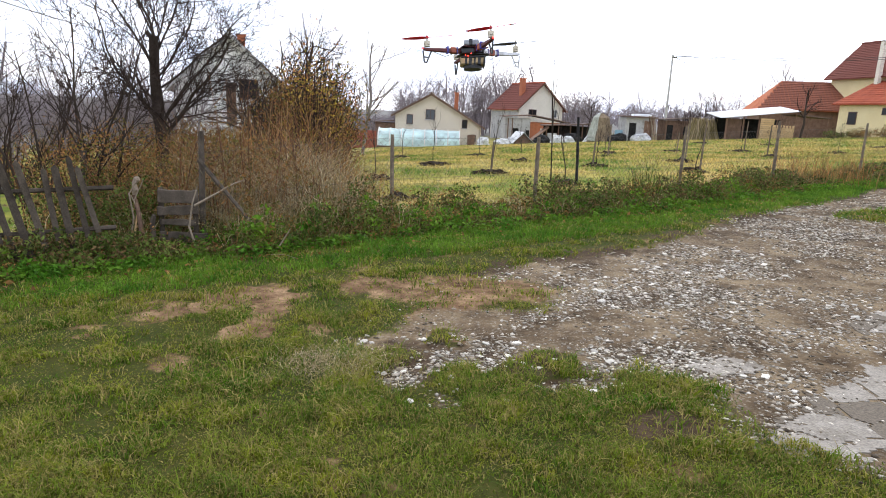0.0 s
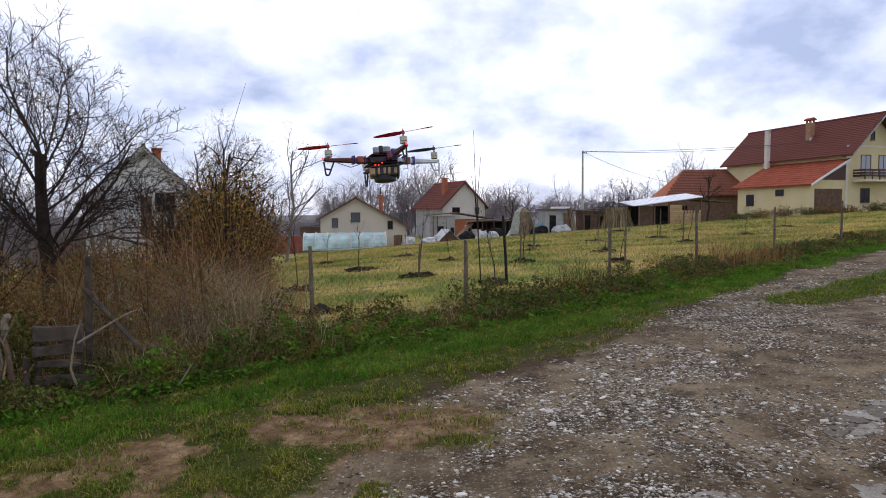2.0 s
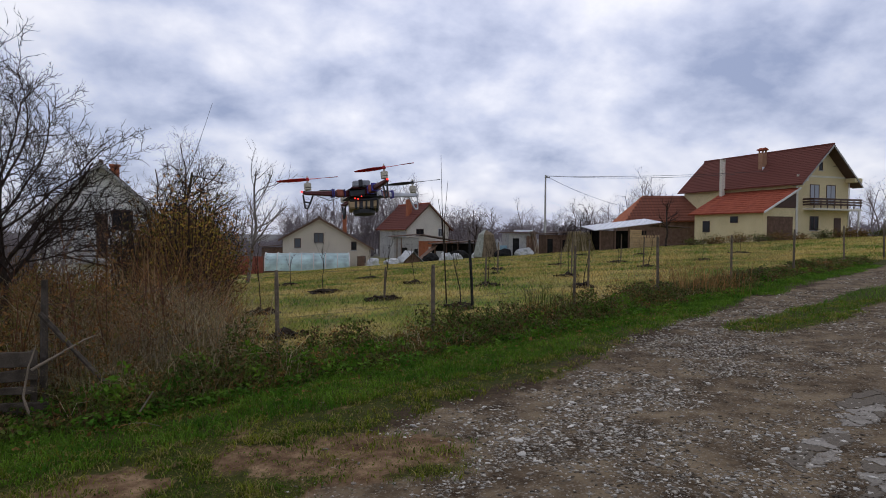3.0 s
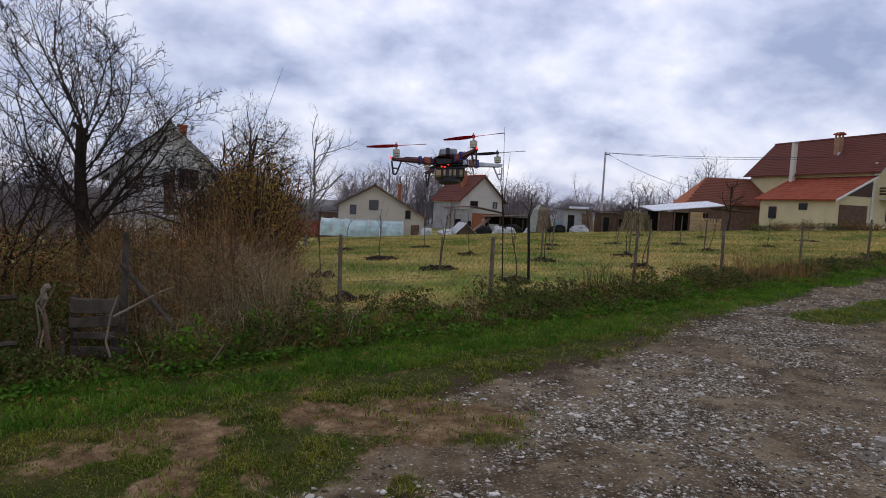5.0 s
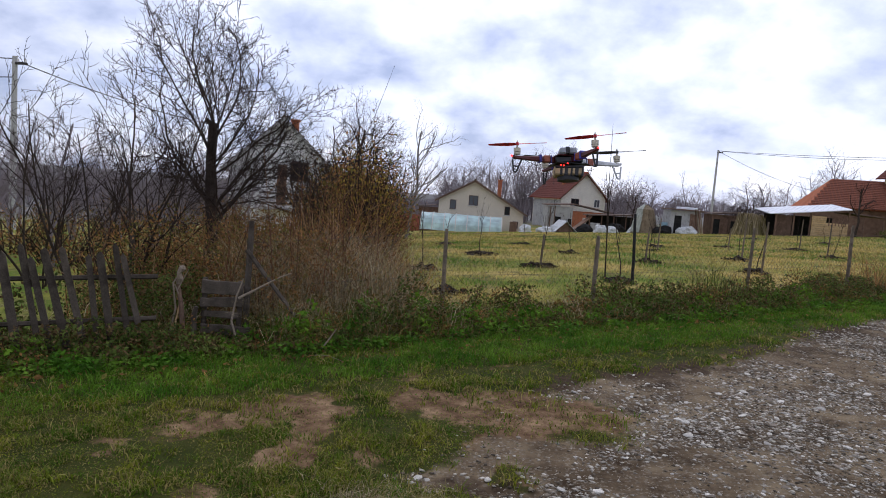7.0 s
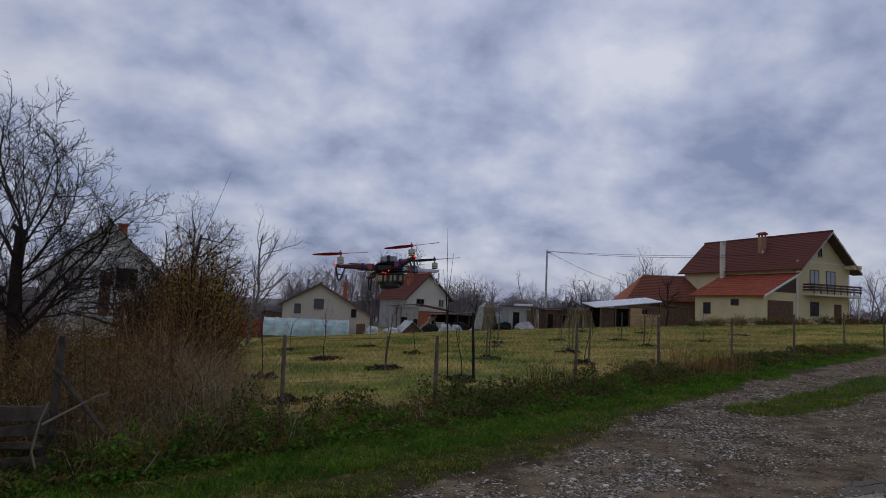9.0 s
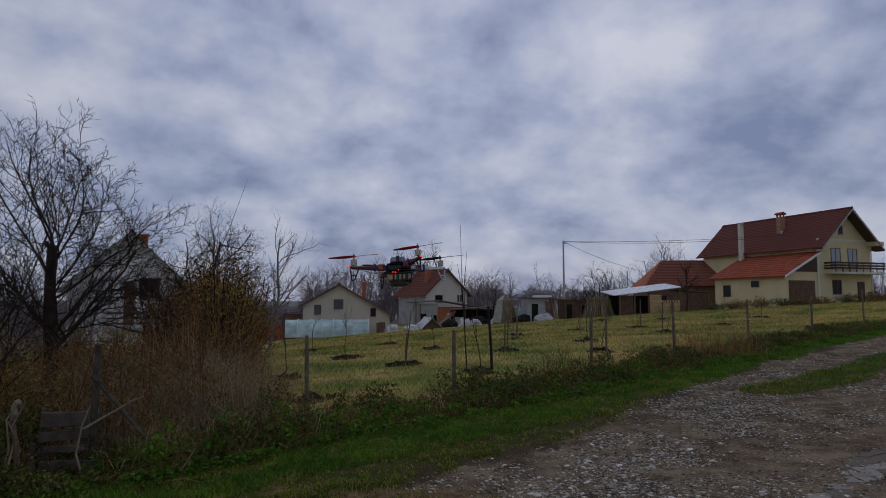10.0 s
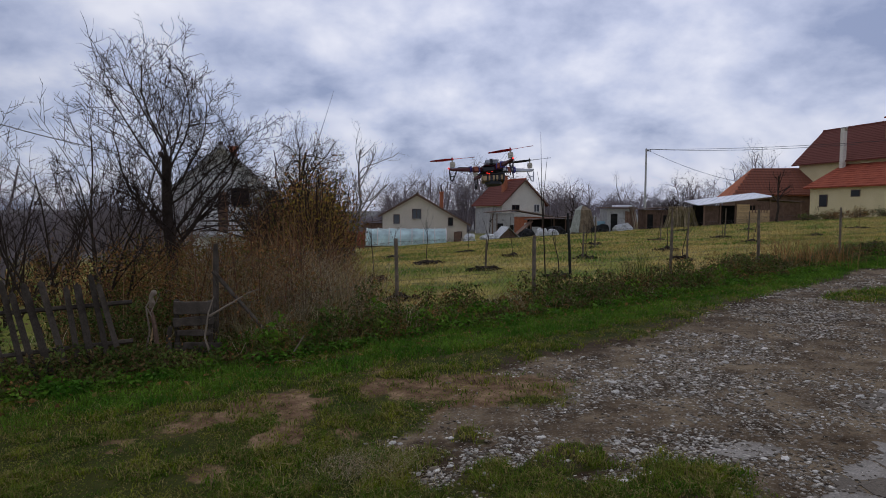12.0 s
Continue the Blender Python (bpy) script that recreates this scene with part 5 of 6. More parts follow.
# low clover and fallen leaves at the foot
n = 9000
x = R1.uniform(-7, 12, n)
y = verge_edge(x) - 0.1 + 0.45 * R1.random(n) * (0.5 + vnoise(x, 0 * x, 1.3, 9))
keep = fbm(x, y, 0.5, 98) > 0.45
x, y = x[keep], y[keep]
n = len(x)
leaves("clover_leaves", x, y, ground_z(x, y) + 0.02 + 0.09 * R1.random(n), 0.016 + 0.02 * R1.random(n), M["verge_grass"], 9, "low bright green clover and ground ivy", flat=0.6)
n = 420
x = R1.uniform(-5, 6, n)
y = verge_edge(x) - 0.55 * R1.random(n) ** 2
leaves("fallen_leaves", x, y, ground_z(x, y) + 0.03, 0.02 + 0.025 * R1.random(n), M["leaf_brown"], 10, "dry brown fallen leaves on the verge", flat=0.7)

# the tall thicket round the fruit tree
n = 7600
x, y = R1.uniform(-4.8, -1.1, n), R1.uniform(6.6, 10.5, n)
keep = (y > fence_y(x) + 0.1) & (fbm(x, y, 0.5, 92) > 0.47 + 0.08 * smooth(-2.7, -3.3, x))
x, y = x[keep], y[keep]
hh = (0.35 + (0.85 + 0.6 * smooth(-3.0, -2.5, x)) * R1.random(len(x)) ** 1.5) * (0.5 + 1.0 * fbm(x, y, 0.8, 91)) * (1 - 0.55 * smooth(-2.2, -1.1, x))
blades("rusty_stalks", x, y, ground_z(x, y) - 0.02, hh, 0.004 + 0.005 * R1.random(len(x)), np.full(len(x), 0.5), M["rust_weed"], 11, "tall rust-brown dead weeds round the tree")
n = 5200
x, y = R1.uniform(-3.2, -1.0, n), R1.uniform(6.9, 9.5, n)
keep = (y > fence_y(x)) & (fbm(x, y, 0.5, 192) > 0.47)
x, y = x[keep], y[keep]
blades("pale_stalks", x, y, ground_z(x, y) - 0.02, (0.6 + 0.75 * R1.random(len(x))) * (0.6 + 0.7 * fbm(x, y, 0.7, 93)), 0.004 + 0.005 * R1.random(len(x)), np.full(len(x), 0.7), M["straw"], 12, "tall pale dry grass stalks before the hedge")
n = 26000
x, y = R1.uniform(-4.6, -1.6, n), R1.uniform(6.6, 10.5, n)
keep = y > fence_y(x) - 0.1
x, y = x[keep], y[keep]
top = (0.55 + 0.9 * fbm(x, y, 0.9, 95)) * (1 - 0.4 * smooth(-2.2, -1.6, x))
leaves("thicket_leaves", x, y, ground_z(x, y) + top * R1.random(len(x)) ** 0.7, 0.010 + 0.015 * R1.random(len(x)), M["leaf_brown"], 13, "withered brown leaves in the thicket")
n = 9000
x, y = R1.uniform(-4.3, -3.2, n), R1.uniform(6.1, 7.6, n)
top = 0.75 * (0.4 + 0.9 * fbm(x, y, 0.5, 97))
leaves("ivy_leaves", x, y, ground_z(x, y) + top * R1.random(n), 0.014 + 0.012 * R1.random(n), M["leaf_green"], 14, "green bramble leaves by the picket fence")

# upright canes of the thicket, each with a few side twigs
s = Soup()
rc = np.random.default_rng(188)
for k in range(520):
    x, y = rc.uniform(-4.9, -1.5), rc.uniform(6.6, 10.8)
    if y < float(fence_y(x)) + 0.1:
        continue
    if x < -2.8 and rc.random() < 0.5:
        continue
    z, h = gz(x, y), (0.6 + (0.75 if x < -2.7 else 1.2) * rc.random()) * (1 - 0.4 * float(smooth(-2.3, -1.5, x)))
    dx, dy = rc.normal(0, 0.13), rc.normal(0, 0.1)
    bow = rc.normal(0, 0.06)
    pts = [np.array((x + dx * f + bow * math.sin(3.1 * f), y + dy * f, z - 0.05 + h * f)) for f in (0.0, 0.3, 0.6, 0.85, 1.0)]
    s.tube(pts, np.array((0.007, 0.006, 0.005, 0.0035, 0.002)) * rc.uniform(0.7, 1.3), 4)
    for q in range(rc.integers(3, 8)):
        b = pts[rc.integers(1, 5)]
        a, ln = rc.uniform(0, 6.28), rc.uniform(0.1, 0.3)
        s.tube([b, b + np.array((math.cos(a) * ln * 0.5, math.sin(a) * ln * 0.5, ln * 0.4)), b + np.array((math.cos(a) * ln * 0.8, math.sin(a) * ln * 0.8, ln))], [0.003, 0.0025, 0.0015], 3)
tagged(s.mesh("thicket_canes", M["cane"]), "upright bare brown canes of the thicket", "canes", kind="stuff")


def leafy_bush(name, at, rx, ry, h, n, material, seed, label, size=0.03, twigs=60):
    """Twigs fanning from the ground with leaves scattered about them in clumps."""
    rg = np.random.default_rng(seed)
    b = thing(name, at, label, "bush")
    s = Soup()
    cl = []
    for k in range(twigs):
        a, r = rg.uniform(0, 6.28), rg.random() ** 0.5
        hx, hy = rx * r * math.cos(a), ry * r * math.sin(a)
        hz = h * (0.55 + 0.5 * rg.random()) * (1 - 0.45 * r * r)
        p0 = np.array((hx * 0.4, hy * 0.4, -0.1))
        p2 = np.array((hx, hy, hz))
        p1 = (p0 + p2) / 2 + np.array((0, 0, h * 0.1))
        s.tube([p0, p1, p2], [0.012, 0.009, 0.003], 4)
        for f in (0.35, 0.5, 0.65, 0.8, 0.92, 1.0):
            cl.append((p0 * (1 - f) + p2 * f) + rg.normal(0, 0.05, 3))
    tagged(s.mesh("framework", M["twig"], b), kind="stuff")
    cl = np.array(cl)
    c = cl[rg.integers(0, len(cl), n)] + rg.normal(0, 1, (n, 3)) * np.array((rx, ry, h * 0.6)) * 0.13
    c[:, 2] = np.maximum(c[:, 2], 0.02)
    ob = leaves("foliage", c[:, 0], c[:, 1], c[:, 2], size * (0.6 + 0.8 * rg.random(n)), material, seed, "", "")
    ob.parent = b
    return b


leafy_bush("yellow_bush", (-2.3, 10.3, gz(-2.3, 10.3)), 0.55, 0.8, 2.3, 5200, M["leaf_yellow"], 201, "bush with thin yellow and green autumn leaves", 0.019, 150)
leafy_bush("brown_bush", (-2.9, 9.5, gz(-2.9, 9.5)), 0.8, 0.8, 1.45, 7500, M["leaf_brown"], 202, "withered reddish-brown bush in the hedge", 0.016, 160)
leafy_bush("rusty_bush", (-3.6, 9.0, gz(-3.6, 9.0)), 0.9, 0.7, 1.2, 4500, M["leaf_brown"], 205, "rust-brown withered bush round the fruit tree", 0.016, 130)
leafy_bush("brown_bush", (-2.5, 11.8, gz(-2.5, 11.8)), 0.9, 1.3, 2.55, 9500, M["leaf_brown"], 203, "dense bush with withered brown leaves in the hedge", 0.028, 140)
for k, (bx, by, bh) in enumerate([(-3.3, 15.0, 2.5), (-3.9, 18.5, 2.4), (-4.7, 22, 2.3), (-5.4, 26, 1.9), (-6.2, 31, 1.8)]):
    leafy_bush("brown_bush", (bx - 0.4, by, gz(bx - 0.4, by)), 1.3, 2.0, bh, 5000, M["leaf_brown"], 210 + k, "dense bush with withered brown leaves in the hedge", 0.04, 120)
for k, (bx, by, bh) in enumerate([(-4.9, 9.9, 1.0), (-6.2, 10.2, 0.9), (-8.2, 11.5, 1.0), (-10.5, 13, 1.2), (-12, 19, 1.5), (-9, 20, 1.6), (-15, 24, 1.6), (-19, 26, 1.6), (-13, 30, 1.7), (-21, 34, 2.0)]):
    leafy_bush("scrub", (bx, by, gz(bx, by)), 1.2, 1.2, bh, 1500, M["leaf_brown"], 230 + k, "low dark scrub in the neighbouring garden", 0.03, 70)

for k in range(15):
    bx, by = 33 + k * 2.1, 56.2 + 0.4 * math.sin(k * 1.7) - 0.16 * k
    leafy_bush("garden_scrub", (bx, by, gz(bx, by)), 1.3, 0.8, 0.75 + 0.35 * (k * 7 % 5) / 4, 700, M["leaf_brown"] if k % 3 else M["leaf_green"], 260 + k, "low dark scrub along the yellow house's garden", 0.07, 50)

# ---- fences and boards ----
def post(name, x, y, h, r, material, label, group, lean=(0, 0), sides=8):
    s = Soup()
    z = gz(x, y)
    s.tube([(x, y, z - 0.3), (x + lean[0] * 0.4, y + lean[1] * 0.4, z + h * 0.4), (x + lean[0] * 0.9, y + lean[1], z + h * 0.85), (x + lean[0], y + lean[1], z + h)],
           [r * 1.1, r, r * 0.95, r * 0.8], sides)
    return tagged(s.mesh(name, material), label, "post", group)


POSTS = [(-0.72, 7.95, 1.21), (1.28, 9.1, 1.22), (3.87, 10.5, 1.47), (6.15, 11.97, 1.63), (8.85, 13.7, 1.68), (12.1, 15.85, 1.84), (15.6, 18.1, 2.0), (19.4, 20.6, 2.15), (23.5, 23.2, 2.3)]
for k, (x, y, top) in enumerate(POSTS):
    post("fence_post", x, y, top - gz(x, y), 0.026 + 0.004 * (k % 2), M["post_wood"], "weathered grey round wooden fence post", "wire fence posts", (0.018 * ((k * 7) % 3 - 1), 0.01))
post("corner_post", -2.69, 6.62, 1.2, 0.035, M["old_wood"], "dark weathered corner post of the fence", "", (0.02, 0))
post("stake", -4.3, 7.2, 0.95, 0.03, M["old_wood"], "thin dark stake in the brambles", "")
wf = thing("wire_fence", (0, 0, 0), "rusty wire netting strung between wooden posts", "fence")
LINE = [(-2.69, 6.6, 1.0)] + POSTS
for zz in (0.12, 0.5, 0.97):
    s = Soup()
    pts = []
    for (x, y, t) in LINE:
        zg = gz(x, y)
        pts.append((x, y - 0.045, zg + (min(t, zg + 1.12) - zg) * zz))
    s.tube(pts, [0.0022] * len(pts), 3)
    s.mesh("wire_strand", M["wire"], wf)
s = Soup()
for (x0, y0, t0), (x1, y1, t1) in zip(LINE[:6], LINE[1:7]):
    L = math.hypot(x1 - x0, y1 - y0)
    n = int(L / 0.09)
    h = 1.0
    for k in range(-int(h / 0.09), n):
        for sgn in (0, 1):
            a0, a1 = k * 0.09, k * 0.09 + h
            f0, f1 = max(0.0, a0) / L, min(L, a1) / L
            if f1 <= f0:
                continue
            za, zb = (max(0.0, a0) - a0), (min(L, a1) - a0)
            if sgn:
                za, zb = h - za, h - zb
            pa = (x0 + (x1 - x0) * f0, y0 + (y1 - y0) * f0 - 0.05)
            pb = (x0 + (x1 - x0) * f1, y0 + (y1 - y0) * f1 - 0.05)
            s.tube([(*pa, gz(*pa) + 0.08 + za), (*pb, gz(*pb) + 0.08 + zb)], [0.0013, 0.0013], 3)
tagged(s.mesh("wire_netting", M["wire"], wf), kind="stuff")

# old picket fence
pf = thing("picket_fence", (0, 0, 0), "old grey picket fence leaning at all angles", "fence")
rp = random.Random(9)
for k in range(33):
    x = -3.35 - k * 0.1 + rp.uniform(-0.02, 0.02)
    y = 5.88 + (x + 3.3) * 0.68
    h = 0.95 + rp.uniform(-0.08, 0.08)
    w = rp.uniform(0.05, 0.075)
    z = gz(x, y)
    bm = prism([(-w / 2, -0.15), (w / 2, -0.15), (w / 2 * 0.95, h - 0.04), (w * 0.1, h), (-w / 2 * 0.9, h - 0.03)], -0.012, 0.012)
    pk = part("picket", bm, M["old_wood"], pf)
    pk.matrix_basis = pose(x, y, z, rp.uniform(-2, 2), rp.uniform(-13, -6), 34)
for zz in (0.28, 0.68):
    s = Soup()
    s.tube([(-3.3, 5.95, gz(-3.3, 5.9) + zz), (-5.0, 4.8, gz(-5, 4.8) + zz + 0.02), (-6.6, 3.7, gz(-6.6, 3.7) + zz)], [0.025, 0.022, 0.025], 5)
    s.mesh("rail", M["old_wood"], pf)

# the board gate
bg = thing("board_gate", (-2.81, 6.3, gz(-2.81, 6.3)), "broken gate of rough grey boards", "gate", turn=14)
for z0, z1, x0, x1, a in ((0.46, 0.60, -0.2, 0.2, 1.5), (0.335, 0.43, -0.21, 0.2, -2), (0.22, 0.29, -0.17, 0.17, 1.5), (0.05, 0.15, -0.2, 0.28, 3)):
    bm = box((x0, -0.015, z0), (x1, 0.015, z1), 0.006)
    bmesh.ops.subdivide_edges(bm, edges=[e for e in bm.edges if abs(e.verts[0].co.x - e.verts[1].co.x) > 0.2], cuts=5)
    for v in bm.verts:
        v.co += Vector((0, 0, 0.014 * noise.noise(v.co * 11)))
    bmesh.ops.rotate(bm, cent=((x0 + x1) / 2, 0, (z0 + z1) / 2), matrix=Matrix.Rotation(radians(a), 3, "Y"), verts=bm.verts)
    part("board", bm, M["old_wood"], bg)
part("upright", box((-0.2, 0.018, -0.15), (-0.15, 0.05, 0.62), 0.006), M["old_wood"], bg)
part("upright", box((0.14, 0.018, -0.15), (0.19, 0.05, 0.60), 0.006), M["old_wood"], bg)


def stick(name, pts, r0, r1, material, label, category="stick"):
    s = Soup()
    s.tube(pts, np.linspace(r0, r1, len(pts)), 6)
    return tagged(s.mesh(name, M[material]), label, category)


rotten = thing("broken_post", (-3.19, 6.22, gz(-3.19, 6.22)), "rotten pale post with a knotty top and torn bark", "post")
for name, pts, radii, mt in (("knot", [(-0.06, 0.03, 0.56), (-0.035, 0.02, 0.62), (-0.045, 0.02, 0.68), (-0.01, 0.02, 0.73), (0.0, 0.02, 0.75)], (0.018, 0.03, 0.024, 0.034, 0.012), "pale_wood"),
                             ("shaft", [(0.03, 0, -0.2), (0.02, 0, 0.15), (-0.01, 0.0, 0.4), (-0.06, 0.03, 0.58)], (0.024, 0.026, 0.022, 0.015), "plank_brown"),
                             ("torn_strip", [(-0.09, -0.01, -0.1), (-0.06, 0.0, 0.15), (-0.02, 0.0, 0.36)], (0.008, 0.012, 0.008), "plank_new"),
                             ("side_shoot", [(-0.01, 0.0, 0.42), (-0.08, 0.0, 0.56), (-0.05, 0.0, 0.5), (0.06, 0.0, 0.72)], (0.008, 0.007, 0.006, 0.004), "pale_wood")):
    s = Soup()
    s.tube(pts, radii, 7)
    s.mesh(name, M[mt], rotten)
stick("broken_branch", [(-3.3, 6.2, 0.0), (-3.24, 6.2, 0.3), (-3.28, 6.21, 0.55), (-3.18, 6.22, 0.72)], 0.012, 0.006, "pale_wood", "peeling pale branch leaning on the rotten post")
stick("short_stump", [(-2.98, 6.1, -0.1), (-3.0, 6.1, 0.25), (-2.98, 6.1, 0.36)], 0.03, 0.022, "old_wood", "short rotten stump by the gate", "stump")
stick("bent_branch", [(-2.55, 6.1, 0.02), (-2.62, 6.1, 0.25), (-2.58, 6.1, 0.5), (-2.52, 6.1, 0.68)], 0.012, 0.006, "pale_wood", "bent pale branch leaning on the gate")
stick("dry_stick", [(-2.62, 6.25, 0.45), (-2.4, 6.25, 0.58), (-2.2, 6.25, 0.70), (-2.1, 6.25, 0.74)], 0.014, 0.005, "pale_wood", "straight pale dry stick across the weeds")
stick("diagonal_brace", [(-2.68, 6.55, 0.9), (-2.4, 6.5, 0.6), (-2.1, 6.45, 0.28)], 0.025, 0.02, "old_wood", "dark diagonal brace of the corner post", "brace")
stick("dry_twig", [(-1.68, 6.0, 0.1), (-1.6, 5.98, 0.22), (-1.55, 5.97, 0.30)], 0.009, 0.006, "pale_wood", "short dry plant stem on the verge")
stick("dry_twig", [(-1.72, 5.9, 0.05), (-1.58, 5.85, 0.07), (-1.45, 5.8, 0.05)], 0.005, 0.003, "pale_wood", "short dry plant stem on the verge")

# ---- the young orchard ----
def mound(x, y, size, seed):
    """A flat ragged heap with clods thrown about it."""
    bm = bmesh.new()
    bmesh.ops.create_icosphere(bm, subdivisions=4, radius=1)
    for v in bm.verts:
        r = 1 + 0.75 * noise.noise(v.co * 1.8 + Vector((seed, 0, 0))) + 0.4 * noise.noise(v.co * 6 + Vector((0, seed, 0)))
        v.co = Vector((v.co.x * r * size, v.co.y * r * size * 0.8, max(-0.1, max(v.co.z, 0) ** 2 * r + 0.35 * noise.noise(v.co * 9 + Vector((seed, 3, 0)))) * 0.095))
    rk = random.Random(700 + seed)
    for k in range(14):
        a, d, r = rk.uniform(0, 6.28), size * rk.uniform(0.5, 1.5), rk.uniform(0.02, 0.055)
        clod = bmesh.new()
        bmesh.ops.create_icosphere(clod, subdivisions=1, radius=r)
        for v in clod.verts:
            v.co = v.co * (1 + 0.6 * noise.noise(v.co * 20 + Vector((k, seed, 0))))
        bmesh.ops.translate(clod, vec=(d * math.cos(a), d * 0.8 * math.sin(a), r * 0.4), verts=clod.verts)
        merge(bm, clod)
    ob = mesh_ob("soil_mound", bm, M["soil"])
    ob.matrix_basis = pose(x, y, gz(x, y) + 0.005, 0, 0, seed * 40)
    return tagged(ob, "small heap of dark dug soil round a sapling", "mound", "orchard mounds")


SPOTS = [(-1.57, 13.2), (-0.84, 10.23), (-0.49, 17.8), (-1.9, 24.5), (1.27, 29.7), (0.94, 14.75), (2.23, 20.0), (2.3, 12.5), (7.7, 31.3), (4.0, 17.3), (11.4, 33), (7.1, 19.6), (5.9, 15.3), (18.2, 47), (14.3, 31.8), (17.2, 28.7), (20, 40.7), (23.2, 34.7), (6.1, 25.5), (12, 24)]
for k, (x, y) in enumerate(SPOTS):
    mound(x, y, 0.17 + 0.008 * y + 0.05 * (k % 3), k)
    if k == 1:
        continue
    rg = np.random.default_rng(300 + k)
    t = thing("sapling", (x, y, gz(x, y)), "thin leafless fruit sapling in the meadow", "sapling", "orchard saplings")
    o2 = (Soup(), Soup())
    grow(o2, (0, 0, -0.05), (rg.normal(0, 0.06), 0, 1), 1.0 + 0.45 * rg.random(), 0.014, 1, rg, up=0.35, wig=0.07, kids=(0, 4, 2), spread=0.4, first=0.45, shrink=0.5, split=2)
    o2[0].mesh("trunk", M["bark"], t)
    tagged(o2[1].mesh("twigs", M["twig"], t), kind="stuff")
# the tall one by the black post
rg = np.random.default_rng(350)
tall = thing("sapling", (2.05, 12.6, gz(2.05, 12.6)), "tall thin sapling with two long whips", "sapling", "orchard saplings")
o2 = (Soup(), Soup())
for dx, hh in ((0.0, 3.0), (0.07, 2.5), (-0.03, 2.2)):
    o2[0].tube([(0, 0, -0.1), (-0.05, 0, 0.9), (-0.1 + dx * 0.5, 0, 1.7), (-0.14 + dx * 2, 0.0, hh)], [0.016, 0.012, 0.008, 0.003], 5)
o2[0].mesh("trunk", M["bark"], tall)
post("black_stake", 2.52, 12.35, 1.32, 0.028, M["black_post"], "black charred stake in the meadow", "", (-0.08, 0))
for x, y, h in ((3.85, 17.2, 0.95), (6.25, 25.6, 1.3), (7.3, 19.9, 1.35), (10.7, 30.6, 1.0), (5.95, 15.1, 1.2), (14.5, 32, 1.5), (11.8, 24, 1.2), (0.94, 14.6, 0.75)):
    post("stake", x, y, h, 0.02 + 0.0003 * y, M["post_wood"], "thin pale wooden stake in the meadow", "orchard stakes", (0.03, 0))
n = 170
x, y = R1.normal(3.15, 0.22, n), R1.normal(10.0, 0.15, n)
blades("tall_weeds", x, y, ground_z(x, y), 0.3 + 0.65 * R1.random(n), 0.008 + 0 * x, np.full(n, 0.5), M["leaf_green"], 15, "tall green weeds growing by the wire fence")
n = 420
x, y = R1.normal(7.3, 0.6, n), R1.normal(12.7, 0.35, n)
blades("tall_weeds", x, y, ground_z(x, y), 0.35 + 0.65 * R1.random(n), 0.008 + 0 * x, np.full(n, 0.6), M["rust_weed"], 16, "tall brown weeds growing by the wire fence")

# ---- gravel, stones and broken concrete ----
def rocks(x, y, r, seed, name, label, material, plain=False):
    """Low faceted stones pressed into the ground."""
    rg = np.random.default_rng(seed)
    n = len(x)
    p = (1 + 5 ** 0.5) / 2
    ico = np.array([(-1, p, 0), (1, p, 0), (-1, -p, 0), (1, -p, 0), (0, -1, p), (0, 1, p), (0, -1, -p), (0, 1, -p), (p, 0, -1), (p, 0, 1), (-p, 0, -1), (-p, 0, 1)]) / 1.9
    tri = np.array([(0, 11, 5), (0, 5, 1), (0, 1, 7), (0, 7, 10), (0, 10, 11), (1, 5, 9), (5, 11, 4), (11, 10, 2), (10, 7, 6), (7, 1, 8), (3, 9, 4), (3, 4, 2), (3, 2, 6), (3, 6, 8), (3, 8, 9), (4, 9, 5), (2, 4, 11), (6, 2, 10), (8, 6, 7), (9, 8, 1)])
    if plain:
        ico = np.array([(1, 0, 0), (0, 1, 0), (-1, 0, 0), (0, -1, 0), (0.1, 0.1, 1), (0, 0, -1)], float)
        tri = np.array([(0, 1, 4), (1, 2, 4), (2, 3, 4), (3, 0, 4), (1, 0, 5), (2, 1, 5), (3, 2, 5), (0, 3, 5)])
    k = len(ico)
    v = ico[None] + rg.uniform(-0.3, 0.3, (n, k, 3))
    v = v * np.stack((rg.uniform(0.75, 1.5, n), rg.uniform(0.7, 1.1, n), rg.uniform(0.22, 0.5, n)), -1)[:, None, :]
    a = rg.uniform(0, 6.28, n)
    ca, sa = np.cos(a)[:, None], np.sin(a)[:, None]
    v = np.stack((v[..., 0] * ca - v[..., 1] * sa, v[..., 0] * sa + v[..., 1] * ca, v[..., 2]), -1) * r[:, None, None]
    v += np.stack((x, y, ground_z(x, y) + r * 0.12), -1)[:, None, :]
    f = (tri[None] + (np.arange(n) * k)[:, None, None]).reshape(-1, 3)
    return tagged(tri_mesh(name, v.reshape(-1, 3), f, material), label, "gravel", kind="stuff")


